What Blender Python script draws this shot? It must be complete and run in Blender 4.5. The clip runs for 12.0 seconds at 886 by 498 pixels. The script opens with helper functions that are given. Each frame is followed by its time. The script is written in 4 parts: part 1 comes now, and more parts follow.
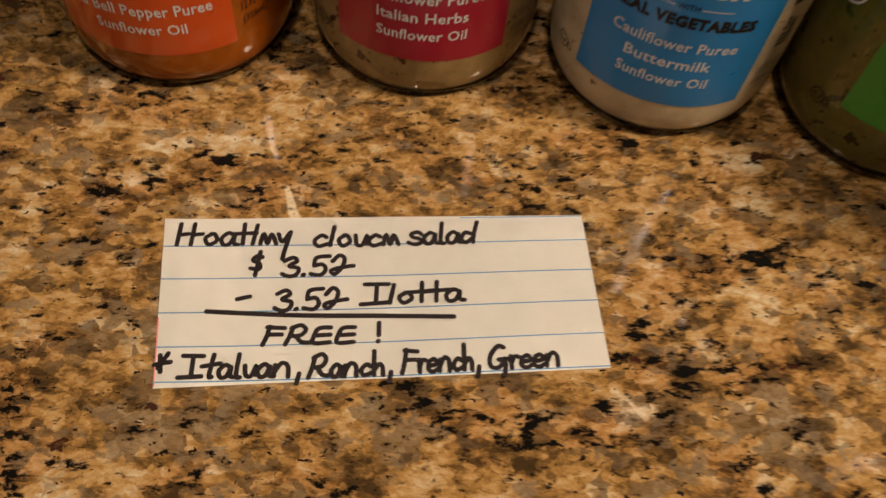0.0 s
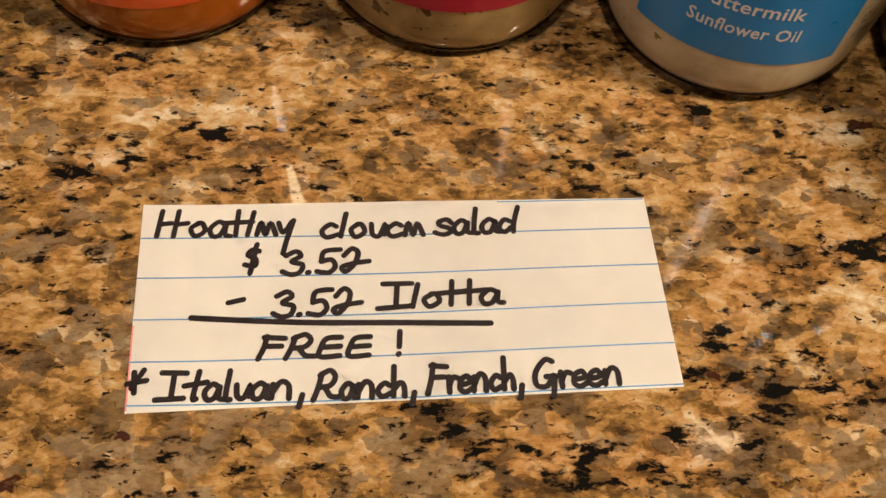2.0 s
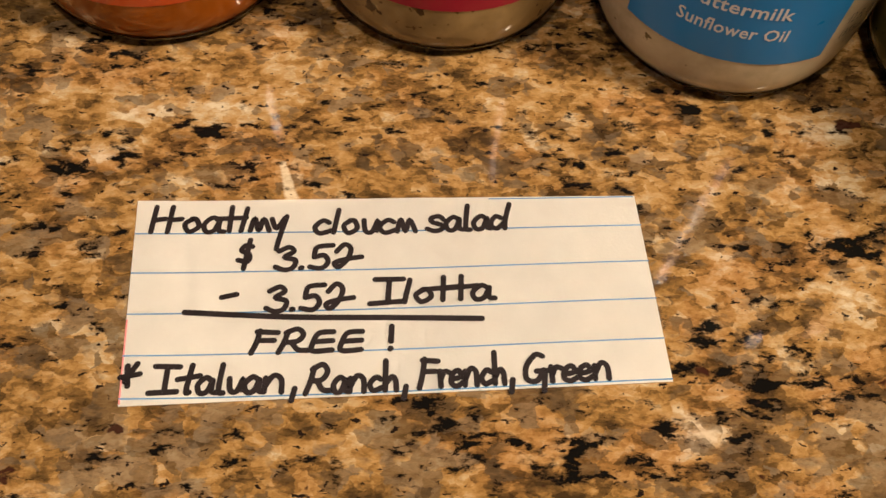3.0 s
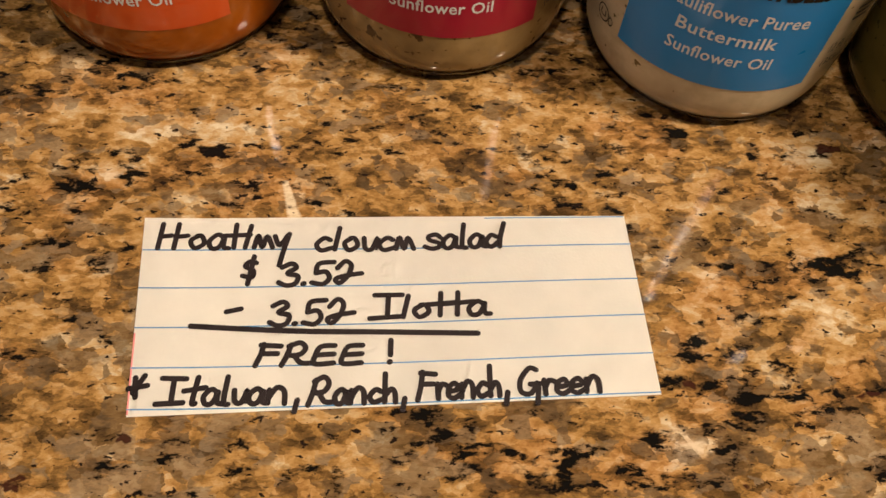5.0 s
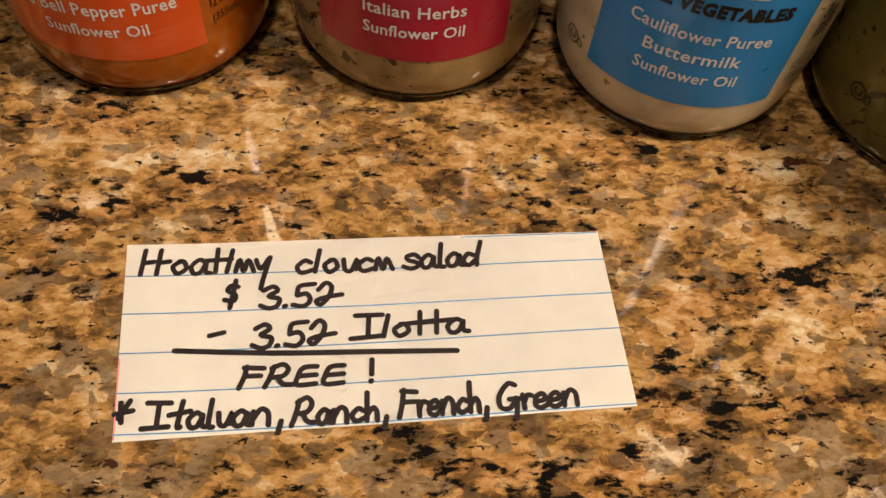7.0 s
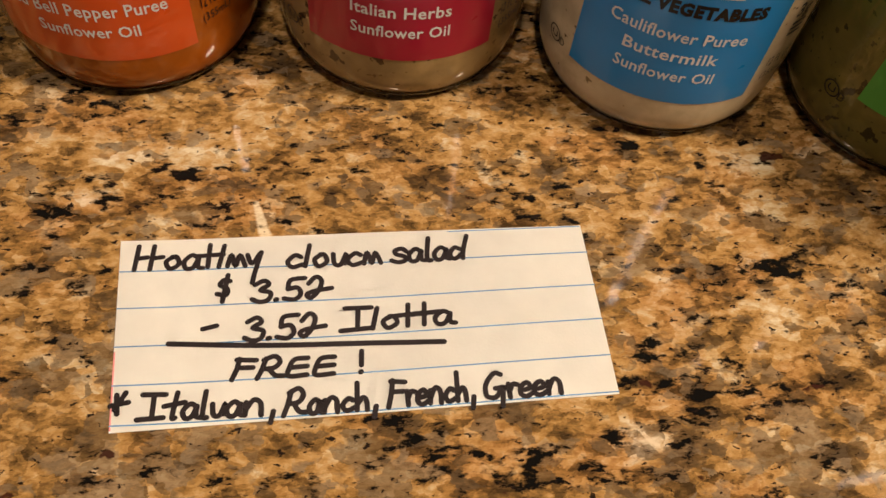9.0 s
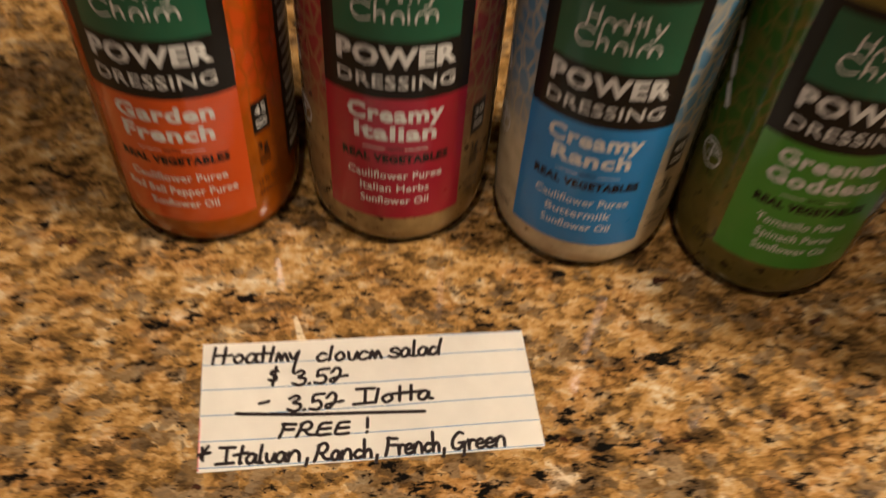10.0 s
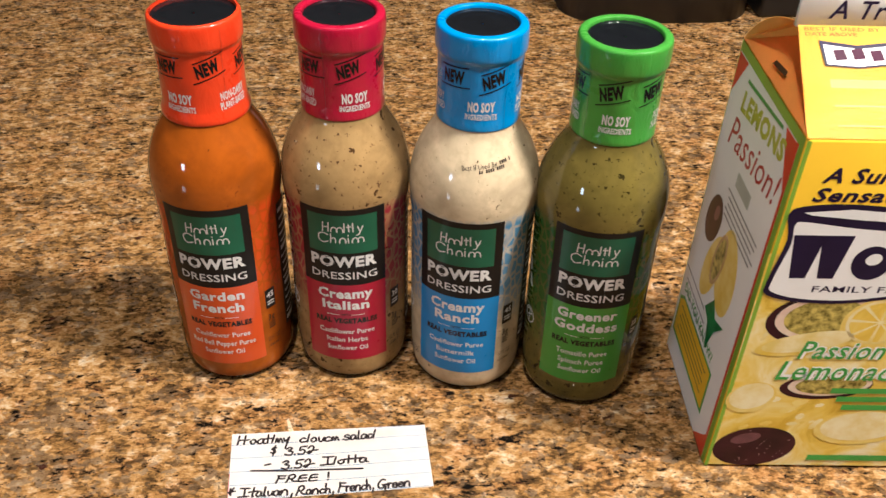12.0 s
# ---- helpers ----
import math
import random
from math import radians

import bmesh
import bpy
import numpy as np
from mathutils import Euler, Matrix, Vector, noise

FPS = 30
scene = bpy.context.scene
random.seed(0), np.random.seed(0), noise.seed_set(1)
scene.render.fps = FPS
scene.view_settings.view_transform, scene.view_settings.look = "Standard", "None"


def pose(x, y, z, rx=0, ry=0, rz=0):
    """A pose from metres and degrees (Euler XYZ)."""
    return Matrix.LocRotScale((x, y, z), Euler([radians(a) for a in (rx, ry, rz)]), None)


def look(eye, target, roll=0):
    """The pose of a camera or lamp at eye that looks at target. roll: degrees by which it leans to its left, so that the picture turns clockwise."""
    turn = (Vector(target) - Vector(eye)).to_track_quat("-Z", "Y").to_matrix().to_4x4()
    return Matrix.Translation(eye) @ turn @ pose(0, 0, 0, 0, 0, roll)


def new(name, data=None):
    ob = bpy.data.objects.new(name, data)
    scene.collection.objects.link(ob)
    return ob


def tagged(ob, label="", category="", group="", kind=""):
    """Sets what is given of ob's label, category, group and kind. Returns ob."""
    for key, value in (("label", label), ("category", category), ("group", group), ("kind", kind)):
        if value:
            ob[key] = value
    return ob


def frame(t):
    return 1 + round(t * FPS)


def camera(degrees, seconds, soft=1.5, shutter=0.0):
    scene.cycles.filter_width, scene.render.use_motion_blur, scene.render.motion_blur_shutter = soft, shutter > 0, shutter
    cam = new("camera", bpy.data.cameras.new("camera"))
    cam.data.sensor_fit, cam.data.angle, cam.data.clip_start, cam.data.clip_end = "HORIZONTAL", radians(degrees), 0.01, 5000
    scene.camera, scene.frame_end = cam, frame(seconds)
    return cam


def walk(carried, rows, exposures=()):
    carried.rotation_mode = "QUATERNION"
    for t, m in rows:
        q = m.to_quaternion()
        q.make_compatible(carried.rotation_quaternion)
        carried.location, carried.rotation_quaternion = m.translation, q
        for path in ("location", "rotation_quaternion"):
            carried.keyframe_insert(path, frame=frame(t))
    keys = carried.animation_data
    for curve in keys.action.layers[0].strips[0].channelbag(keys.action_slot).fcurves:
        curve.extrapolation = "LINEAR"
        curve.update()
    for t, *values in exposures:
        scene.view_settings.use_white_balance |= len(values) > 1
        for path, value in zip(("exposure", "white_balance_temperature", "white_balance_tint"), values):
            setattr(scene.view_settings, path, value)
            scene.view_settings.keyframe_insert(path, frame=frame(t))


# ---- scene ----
cam = camera(51.25, 12.0, soft=1.5, shutter=0.4)
PATH = [
    (0, (-0.0039, -0.1181, 0.1898), (0.0840, 0.3787, -0.6736), 8.05),
    (0.5, (-0.0092, -0.1010, 0.1673), (0.0667, 0.3655, -0.7140), 7.85),
    (1, (-0.0056, -0.0981, 0.1613), (0.0603, 0.3614, -0.7244), 6.35),
    (1.5, (-0.0033, -0.0970, 0.1584), (0.0592, 0.3673, -0.7250), 5.52),
    (2, (-0.0018, -0.0962, 0.1587), (0.0561, 0.3770, -0.7203), 5.18),
    (2.5, (-0.0015, -0.0969, 0.1587), (0.0571, 0.3800, -0.7183), 5.43),
    (3, (-0.0012, -0.0988, 0.1592), (0.0615, 0.3805, -0.7162), 5.76),
    (5, (-0.0039, -0.1020, 0.1650), (0.0740, 0.3930, -0.7003), 7.36),
    (5.5, (-0.0024, -0.1018, 0.1650), (0.0764, 0.3930, -0.7004), 7.04),
    (6, (-0.0020, -0.1025, 0.1680), (0.0800, 0.3954, -0.6954), 6.90),
    (6.5, (-0.0028, -0.1021, 0.1681), (0.0844, 0.4013, -0.6915), 7.03),
    (7, (-0.0027, -0.1027, 0.1694), (0.0914, 0.4022, -0.6885), 7.39),
    (9, (-0.0033, -0.1060, 0.1734), (0.1052, 0.3958, -0.6847), 8.43),
    (9.5, (-0.0031, -0.1105, 0.1790), (0.1053, 0.4140, -0.6655), 7.88),
    (10, (-0.0014, -0.1567, 0.2485), (0.0909, 0.4502, -0.5409), 4.83),
    (10.5, (0.0085, -0.2351, 0.3385), (0.0886, 0.4664, -0.3696), 2.27),
    (11, (0.0148, -0.2921, 0.3565), (0.0971, 0.4681, -0.2879), 1.60),
    (11.5, (0.0175, -0.3103, 0.3648), (0.0956, 0.4713, -0.2542), 1.70),
    (12, (0.0204, -0.3301, 0.3697), (0.1073, 0.4606, -0.2363), 1.86),
]
EXPOSURES = [(0.0, -0.65, 6500, 10), (0.5, -0.62, 6500, 10), (1.2, -0.32, 6450, 10), (9.4, -0.25, 6400, 10), (10.0, -0.35, 6500, 10), (10.5, 0.50, 6000, 10), (11.0, 0.55, 5700, 10), (11.4, 0.48, 5500, 10), (12.0, 0.41, 5350, 10)]
walk(cam, [(t, look(eye, target, roll)) for t, eye, target, roll in PATH], EXPOSURES)

# ---- light ----
world = bpy.data.worlds.new("world")
scene.world = world
world.use_nodes = True
bg = world.node_tree.nodes["Background"]
sky = world.node_tree.nodes.new("ShaderNodeTexSky")
sky.sky_type, sky.sun_disc = "NISHITA", False
sky.sun_elevation, sky.sun_rotation = radians(35), radians(200)
world.node_tree.links.new(sky.outputs[0], bg.inputs["Color"])
bg.inputs["Strength"].default_value = 0.1


def lamp(name, place, target, power, size, colour):
    data = bpy.data.lights.new(name, "AREA")
    data.shape, data.size, data.energy, data.color = "DISK", size, power, colour
    ob = new(name, data)
    ob.matrix_world = look(place, target)
    return ob


WARM = (1.0, 0.81, 0.60)
lamp("downlight_lamp", (0.82, -0.28, 1.48), (0.05, 0.03, 0), 66, 0.20, WARM)
lamp("downlight_lamp", (-0.06, -0.26, 1.48), (-0.05, -0.2, 0), 13, 0.11, WARM)
lamp("downlight_lamp", (-0.18, -1.46, 1.48), (0, -0.1, 0), 3.2, 0.03, WARM)
window_light = bpy.data.lights.new("window_daylight", "AREA")
window_light.shape, window_light.size, window_light.size_y = "RECTANGLE", 0.40, 0.36
window_light.energy, window_light.color = 8.5, (0.86, 0.92, 1.0)
new("window_daylight", window_light).matrix_world = look((-2.44, -2.05, 0.42), (0, 0, 0.1))


# ---- materials ----
def material(name):
    m = bpy.data.materials.new(name)
    m.use_nodes = True
    return m, m.node_tree.nodes, m.node_tree.links, m.node_tree.nodes["Principled BSDF"]


def ramp(nodes, links, source, stops, smooth="LINEAR"):
    r = nodes.new("ShaderNodeValToRGB")
    r.color_ramp.interpolation = smooth
    while len(r.color_ramp.elements) < len(stops):
        r.color_ramp.elements.new(0.5)
    for e, (p, c) in zip(r.color_ramp.elements, stops):
        e.position = p
        e.color = (c, c, c, 1) if isinstance(c, float) else (*c, 1)
    links.new(source, r.inputs[0])
    return r.outputs[0]


def tex_noise(nodes, links, coords, scale, detail=4.0, rough=0.55, distort=0.0):
    n = nodes.new("ShaderNodeTexNoise")
    n.inputs["Scale"].default_value, n.inputs["Detail"].default_value = scale, detail
    n.inputs["Roughness"].default_value, n.inputs["Distortion"].default_value = rough, distort
    links.new(coords, n.inputs["Vector"])
    return n.outputs[0]


def mix(nodes, links, fac, a, b, mode="MIX"):
    n = nodes.new("ShaderNodeMix")
    n.data_type, n.blend_type = "RGBA", mode
    for sock, value in ((n.inputs[0], fac), (n.inputs[6], a), (n.inputs[7], b)):
        if hasattr(value, "is_output"):
            links.new(value, sock)
        elif isinstance(value, tuple):
            sock.default_value = (*value, 1)
        else:
            sock.default_value = value
    return n.outputs[2]


def calc(nodes, links, op, a, b=0.0, clamp=False):
    n = nodes.new("ShaderNodeMath")
    n.operation, n.use_clamp = op, clamp
    for sock, value in ((n.inputs[0], a), (n.inputs[1], b)):
        if hasattr(value, "is_output"):
            links.new(value, sock)
        else:
            sock.default_value = value
    return n.outputs[0]


def bump(nodes, links, shader, height, strength, distance):
    b = nodes.new("ShaderNodeBump")
    b.inputs["Strength"].default_value, b.inputs["Distance"].default_value = strength, distance
    links.new(height, b.inputs["Height"])
    links.new(b.outputs[0], shader.inputs["Normal"])


def object_coords(nodes, links, stretch=(1, 1, 1), turn=0.0):
    tc = nodes.new("ShaderNodeTexCoord")
    mp = nodes.new("ShaderNodeMapping")
    mp.inputs["Scale"].default_value = stretch
    mp.inputs["Rotation"].default_value = (0, 0, turn)
    links.new(tc.outputs["Object"], mp.inputs["Vector"])
    return mp.outputs[0]


def plain(name, colour, rough=0.5, metal=0.0, vary=0.12, scale=60.0, coat=0.0, grain=0.0, gloss=0.5):
    """Paint, print, plastic or ink with a faint unevenness of its own."""
    m, nodes, links, bsdf = material(name)
    co = object_coords(nodes, links)
    n = tex_noise(nodes, links, co, scale, 5)
    dark = tuple(c * (1 - vary) for c in colour)
    light = tuple(min(1, c * (1 + vary)) for c in colour)
    links.new(ramp(nodes, links, n, [(0.3, dark), (0.7, light)]), bsdf.inputs["Base Color"])
    links.new(ramp(nodes, links, n, [(0.3, rough * 0.85), (0.7, min(1.0, rough * 1.15))]), bsdf.inputs["Roughness"])
    bsdf.inputs["Metallic"].default_value = metal
    bsdf.inputs["Coat Weight"].default_value = coat
    bsdf.inputs["Specular IOR Level"].default_value = 0.15 if coat else gloss
    bsdf.inputs["Coat Roughness"].default_value = 0.05
    if grain:
        bump(nodes, links, bsdf, tex_noise(nodes, links, co, scale * 12, 3), grain, 0.0003)
    return m


def granite():
    m, nodes, links, bsdf = material("polished_granite")
    flat = object_coords(nodes, links)
    co = object_coords(nodes, links, (0.80, 1.12, 1), radians(6))
    lay = object_coords(nodes, links, (0.62, 1.18, 1), radians(-4))

    def warped(source, scale, reach):
        """Coordinates pushed about by a noise, so that grain borders run ragged."""
        wn = nodes.new("ShaderNodeTexNoise")
        wn.inputs["Scale"].default_value, wn.inputs["Detail"].default_value, wn.inputs["Roughness"].default_value = scale, 5, 0.6
        links.new(source, wn.inputs["Vector"])
        va = nodes.new("ShaderNodeVectorMath")
        va.operation = "MULTIPLY_ADD"
        links.new(wn.outputs["Color"], va.inputs[0])
        va.inputs[1].default_value = (reach, reach, 0)
        links.new(source, va.inputs[2])
        return va.outputs[0]

    def cells(coords, scale):
        v = nodes.new("ShaderNodeTexVoronoi")
        v.voronoi_dimensions = "2D"
        v.inputs["Scale"].default_value = scale
        links.new(coords, v.inputs["Vector"])
        sp = nodes.new("ShaderNodeSeparateColor")
        links.new(v.outputs["Color"], sp.inputs[0])
        return sp.outputs

    def blots(places, reach):
        """Soft patches, longer than deep, at given places (mm) on the slab."""
        total = None
        for x, y, r in places:
            d = nodes.new("ShaderNodeVectorMath")
            d.operation = "SUBTRACT"
            links.new(flat, d.inputs[0])
            d.inputs[1].default_value = (x * 0.001, y * 0.001, 0.0)
            e = nodes.new("ShaderNodeVectorMath")
            e.operation = "MULTIPLY"
            links.new(d.outputs[0], e.inputs[0])
            k = 1000.0 / (r * reach)
            e.inputs[1].default_value = (0.82 * k, 1.22 * k, 0.0)
            f = nodes.new("ShaderNodeVectorMath")
            f.operation = "LENGTH"
            links.new(e.outputs[0], f.inputs[0])
            near = calc(nodes, links, "SUBTRACT", 1.0, f.outputs["Value"], True)
            total = near if total is None else calc(nodes, links, "MAXIMUM", total, near)
        return total

    def plus(*terms):
        total = None
        for source, weight in terms:
            t = calc(nodes, links, "MULTIPLY", source, weight)
            total = t if total is None else calc(nodes, links, "ADD", total, t)
        return total

    wco = warped(co, 260, 0.0048)
    fco = warped(lay, 420, 0.0022)
    big, mid, small = cells(wco, 250), cells(wco, 400), cells(fco, 800)
    pale, warm, grey_at, dark_at = blots(PALES, 1.5), blots(WARMS, 1.5), blots(DRIFTS_AND_SHADE, 1.5), blots(CLUSTERS, 1.6)
    fine = tex_noise(nodes, links, fco, 900, 5, 0.7)

    # feldspar: gold, orange, peach and cream that run into one another
    blend = plus((tex_noise(nodes, links, wco, 75, 7, 0.7), 0.70), (tex_noise(nodes, links, fco, 210, 5, 0.65), 0.36), (mid[0], 0.12), (big[1], 0.06), (small[0], 0.075), (pale, 0.15), (warm, 0.05))
    col = ramp(nodes, links, blend, [(0.52, (0.045, 0.026, 0.011)), (0.59, (0.132, 0.072, 0.024)), (0.645, (0.250, 0.136, 0.041)), (0.70, (0.345, 0.198, 0.073)),
                                     (0.765, (0.405, 0.272, 0.134)), (0.87, (0.52, 0.43, 0.30))])
    rosy = ramp(nodes, links, tex_noise(nodes, links, wco, 48, 4, 0.5), [(0.50, 0.0), (0.62, 0.55)])
    col = mix(nodes, links, rosy, col, mix(nodes, links, 1.0, col, (1.0, 0.86, 0.84), "MULTIPLY"))
    # grey-brown quartz: clear angular grains, singly and in drifts; painted shade at near right
    drift = plus((tex_noise(nodes, links, co, 70, 5, 0.6), 0.70), (big[0], 0.22), (mid[1], 0.18), (grey_at, 0.13), (pale, -0.10), (warm, -0.08))
    grey = ramp(nodes, links, plus((big[2], 0.55), (mid[2], 0.25), (fine, 0.25)), [(0.2, (0.040, 0.026, 0.014)), (0.5, (0.095, 0.064, 0.036)), (0.85, (0.190, 0.140, 0.090))])
    col = mix(nodes, links, ramp(nodes, links, drift, [(0.60, 0.0), (0.65, 0.70)]), col, grey)
    # one short pale streak: a bottle's mirrored highlight, painted into the stone
    glint_streak = ramp(nodes, links, plus((blots(GLINT_STREAK, 1.5), 1.0), (fine, 0.5)), [(0.40, 0.0), (0.75, 0.85)])
    col = mix(nodes, links, glint_streak, col, (0.62, 0.51, 0.36))
    # fine grain within the crystals
    col = mix(nodes, links, 1.0, col, ramp(nodes, links, fine, [(0.30, (0.70, 0.66, 0.60)), (0.52, (0.97, 0.96, 0.95)), (0.70, (1.0, 1.0, 1.0))]), "MULTIPLY")
    # black mica: ragged flat flecks, single and gathered into broken clusters
    gather = plus((ramp(nodes, links, tex_noise(nodes, links, co, 46, 4, 0.6), [(0.44, 0.0), (0.66, 1.0)]), 0.13), (dark_at, 0.095), (warm, -0.07), (pale, -0.04))
    dark = plus((tex_noise(nodes, links, fco, 270, 5, 0.66), 1.0), (gather, 1.0), (small[2], 0.03))
    col = mix(nodes, links, ramp(nodes, links, dark, [(0.600, 0.0), (0.672, 0.60)]), col, (0.050, 0.028, 0.013))
    col = mix(nodes, links, ramp(nodes, links, dark, [(0.660, 0.0), (0.700, 1.0)]), col, (0.005, 0.0042, 0.0036))
    pepper = ramp(nodes, links, tex_noise(nodes, links, fco, 480, 3, 0.6), [(0.638, 0.0), (0.655, 1.0)])
    col = mix(nodes, links, pepper, col, (0.013, 0.008, 0.006))
    garnet = ramp(nodes, links, tex_noise(nodes, links, wco, 105, 3, 0.5), [(0.695, 0.0), (0.715, 0.95)])
    col = mix(nodes, links, garnet, col, (0.030, 0.010, 0.007))
    links.new(col, bsdf.inputs["Base Color"])
    links.new(ramp(nodes, links, tex_noise(nodes, links, co, 240, 4), [(0.3, 0.03), (0.7, 0.065)]), bsdf.inputs["Roughness"])
    bsdf.inputs["Specular IOR Level"].default_value = 0.11
    bump(nodes, links, bsdf, tex_noise(nodes, links, co, 700, 3), 0.03, 0.0002)
    return m


def dressing(name, base, fleck, amount, print_colour, print_amount, low=0.22):
    """Dressing seen through the bottle's clear glass, with herbs in it and a thin translucent print round the sides."""
    m, nodes, links, bsdf = material(name)
    co = object_coords(nodes, links)
    sep = nodes.new("ShaderNodeSeparateXYZ")
    links.new(co, sep.inputs[0])
    swirl = tex_noise(nodes, links, co, 55, 4, 0.5, 0.6)
    col = ramp(nodes, links, swirl, [(0.3, tuple(c * 0.70 for c in base)), (0.7, tuple(min(1, c * 1.18) for c in base))])
    if amount:
        f1 = ramp(nodes, links, tex_noise(nodes, links, co, 210, 3, 0.55), [(0.735 - amount, 0.0), (0.755 - amount, 0.95)])
        f2 = ramp(nodes, links, tex_noise(nodes, links, co, 520, 2, 0.5), [(0.755 - amount, 0.0), (0.775 - amount, 0.75)])
        f3 = ramp(nodes, links, tex_noise(nodes, links, co, 150, 3, 0.6), [(0.46, 0.0), (0.72, 0.7)])
        col = mix(nodes, links, f3, col, tuple(0.62 * c + 0.25 * f for c, f in zip(base, fleck)))
        col = mix(nodes, links, f2, col, fleck)
        col = mix(nodes, links, f1, col, tuple(0.6 * c for c in fleck))
    # printed leaf net, strongest under the shoulder and fading out downwards
    net = nodes.new("ShaderNodeTexVoronoi")
    net.feature = "DISTANCE_TO_EDGE"
    net.inputs["Scale"].default_value = 230
    mp = nodes.new("ShaderNodeMapping")
    mp.inputs["Scale"].default_value = (1, 1, 0.6)
    links.new(co, mp.inputs["Vector"])
    links.new(mp.outputs[0], net.inputs["Vector"])
    veins = ramp(nodes, links, net.outputs["Distance"], [(0.05, 0.35), (0.13, 1.0)])
    up = ramp(nodes, links, calc(nodes, links, "MULTIPLY", sep.outputs[2], 5.0),
              [(low, 0.0), (low + 0.14, 0.9), (0.555, 1.0), (0.585, 0.0)])
    amount_print = calc(nodes, links, "MULTIPLY", calc(nodes, links, "MULTIPLY", veins, up), print_amount)
    col = mix(nodes, links, amount_print, col, print_colour)
    links.new(col, bsdf.inputs["Base Color"])
    bsdf.inputs["Roughness"].default_value = 0.6
    bsdf.inputs["Specular IOR Level"].default_value = 0.05
    bsdf.inputs["Coat Weight"].default_value = 1.0
    bsdf.inputs["Coat Roughness"].default_value = 0.02
    bsdf.inputs["Coat IOR"].default_value = 1.5
    bump(nodes, links, bsdf, tex_noise(nodes, links, co, 30, 2), 0.02, 0.001)
    return m


def clear_glass():
    m, nodes, links, bsdf = material("clear_glass")
    bsdf.inputs["Base Color"].default_value = (0.95, 0.97, 0.95, 1)
    bsdf.inputs["Transmission Weight"].default_value = 1.0
    bsdf.inputs["Roughness"].default_value = 0.02
    bsdf.inputs["IOR"].default_value = 1.5
    return m


def lemon_print():
    """Printed lemon pulp and splashes on the carton's front."""
    m, nodes, links, bsdf = material("printed_lemon_splash")
    co = object_coords(nodes, links)
    n = tex_noise(nodes, links, co, 42, 5, 0.55, 1.2)
    col = ramp(nodes, links, n, [(0.30, (0.62, 0.40, 0.03)), (0.44, (0.78, 0.56, 0.08)), (0.56, (0.82, 0.66, 0.22)), (0.70, (0.88, 0.80, 0.52))])
    links.new(col, bsdf.inputs["Base Color"])
    bsdf.inputs["Roughness"].default_value = 0.35
    bsdf.inputs["Specular IOR Level"].default_value = 0.2
    return m


def fruit_print(name, a, b, scale):
    m, nodes, links, bsdf = material(name)
    n = tex_noise(nodes, links, object_coords(nodes, links), scale, 4, 0.6)
    links.new(ramp(nodes, links, n, [(0.35, a), (0.62, b)]), bsdf.inputs["Base Color"])
    bsdf.inputs["Roughness"].default_value = 0.35
    bsdf.inputs["Specular IOR Level"].default_value = 0.2
    return m


# where the slab's mica gathers, where it is grey and where it is pale: x, y, reach in mm
CLUSTERS = [(30.7, -56.0, 5.0), (90.0, -57.0, 5.0), (47.0, -49.0, 3.5), (40.6, 13.0, 9.5), (58.7, -33.6, 6.8), (8.0, -49.1, 9.4), (-24.6, -52.8, 6.0), (-69.7, -17.3, 3.2), (-36.5, 15.9, 4.8), (-48.3, 9.5, 3.5), (-11.2, 18.0, 3.7),
            (37.1, 4.2, 4.3), (82.4, -44.2, 4.5), (67.6, -45.5, 3.9), (2.4, 21.7, 5.6), (-8.7, 1.2, 4.1), (-64.8, 15.4, 6.0), (-74.0, 1.4, 2.8), (96.7, -12.8, 6.2),
            (71.7, -36.9, 4.5), (20.5, 29.6, 4.5), (11.8, 9.6, 3.1), (-55.6, -26.6, 2.5), (-57.9, 36.1, 3.1)]
# first two: browner stone with the phone's shade painted in, near right
DRIFTS_AND_SHADE = [(82.0, -52.0, 15.0), (55.0, -60.0, 14.0), (-86.2, 30.4, 10.0), (-142.1, 15.8, 17.5), (-152.0, -11.6, 16.7), (-168.0, 126.0, 17.1), (-117.0, 129.0, 21.0), (9.2, -48.0, 13.0), (24.0, -44.0, 8.0), (-45.0, -51.0, 14.0), (-60.0, -32.7, 6.0),
          (-71.0, -8.0, 5.0), (-34.8, 4.5, 4.5), (-10.9, 24.8, 4.5), (6.4, 10.5, 5.0), (26.0, 6.9, 4.5), (-3.5, 13.8, 4.0), (63.0, -13.0, 4.0), (55.0, -23.0, 4.5), (66.5, -36.3, 6.5), (75.2, -44.0, 6.0), (85.4, -32.2, 4.0)]
PALES = [(-30.9, 23.7, 7.0), (-53.9, 22.8, 5.0), (-57.8, 12.4, 5.0), (92.9, 16.5, 6.0), (57.3, -51.0, 2.2), (95.0, 4.3, 4.0), (93.0, -24.0, 5.0)]
# painted reflection: the line where the slab mirrors the orange bottle's highlight
GLINT_STREAK = [(-21.9 + 2.3 * k / 14, 9.0 - 9.2 * k / 14, 0.55 + 0.55 * k / 14) for k in range(15)]
WARMS = [(63.9, -21.0, 8.0), (28.1, 14.4, 4.5), (9.1, 15.5, 4.0), (49.6, -52.7, 3.0), (44.0, 29.0, 9.0), (24.7, -52.5, 4.0), (-7.3, 3.6, 4.0), (-21.0, 31.5, 6.0), (-66.0, 24.0, 8.0), (-44.0, 35.0, 6.0)]
GRANITE = granite()
GLASS = clear_glass()
PAPER = plain("note_paper", (0.87, 0.84, 0.79), 0.75, vary=0.03, scale=150, grain=0.15)
RULE = plain("blue_ruling", (0.085, 0.24, 0.46), 0.7)
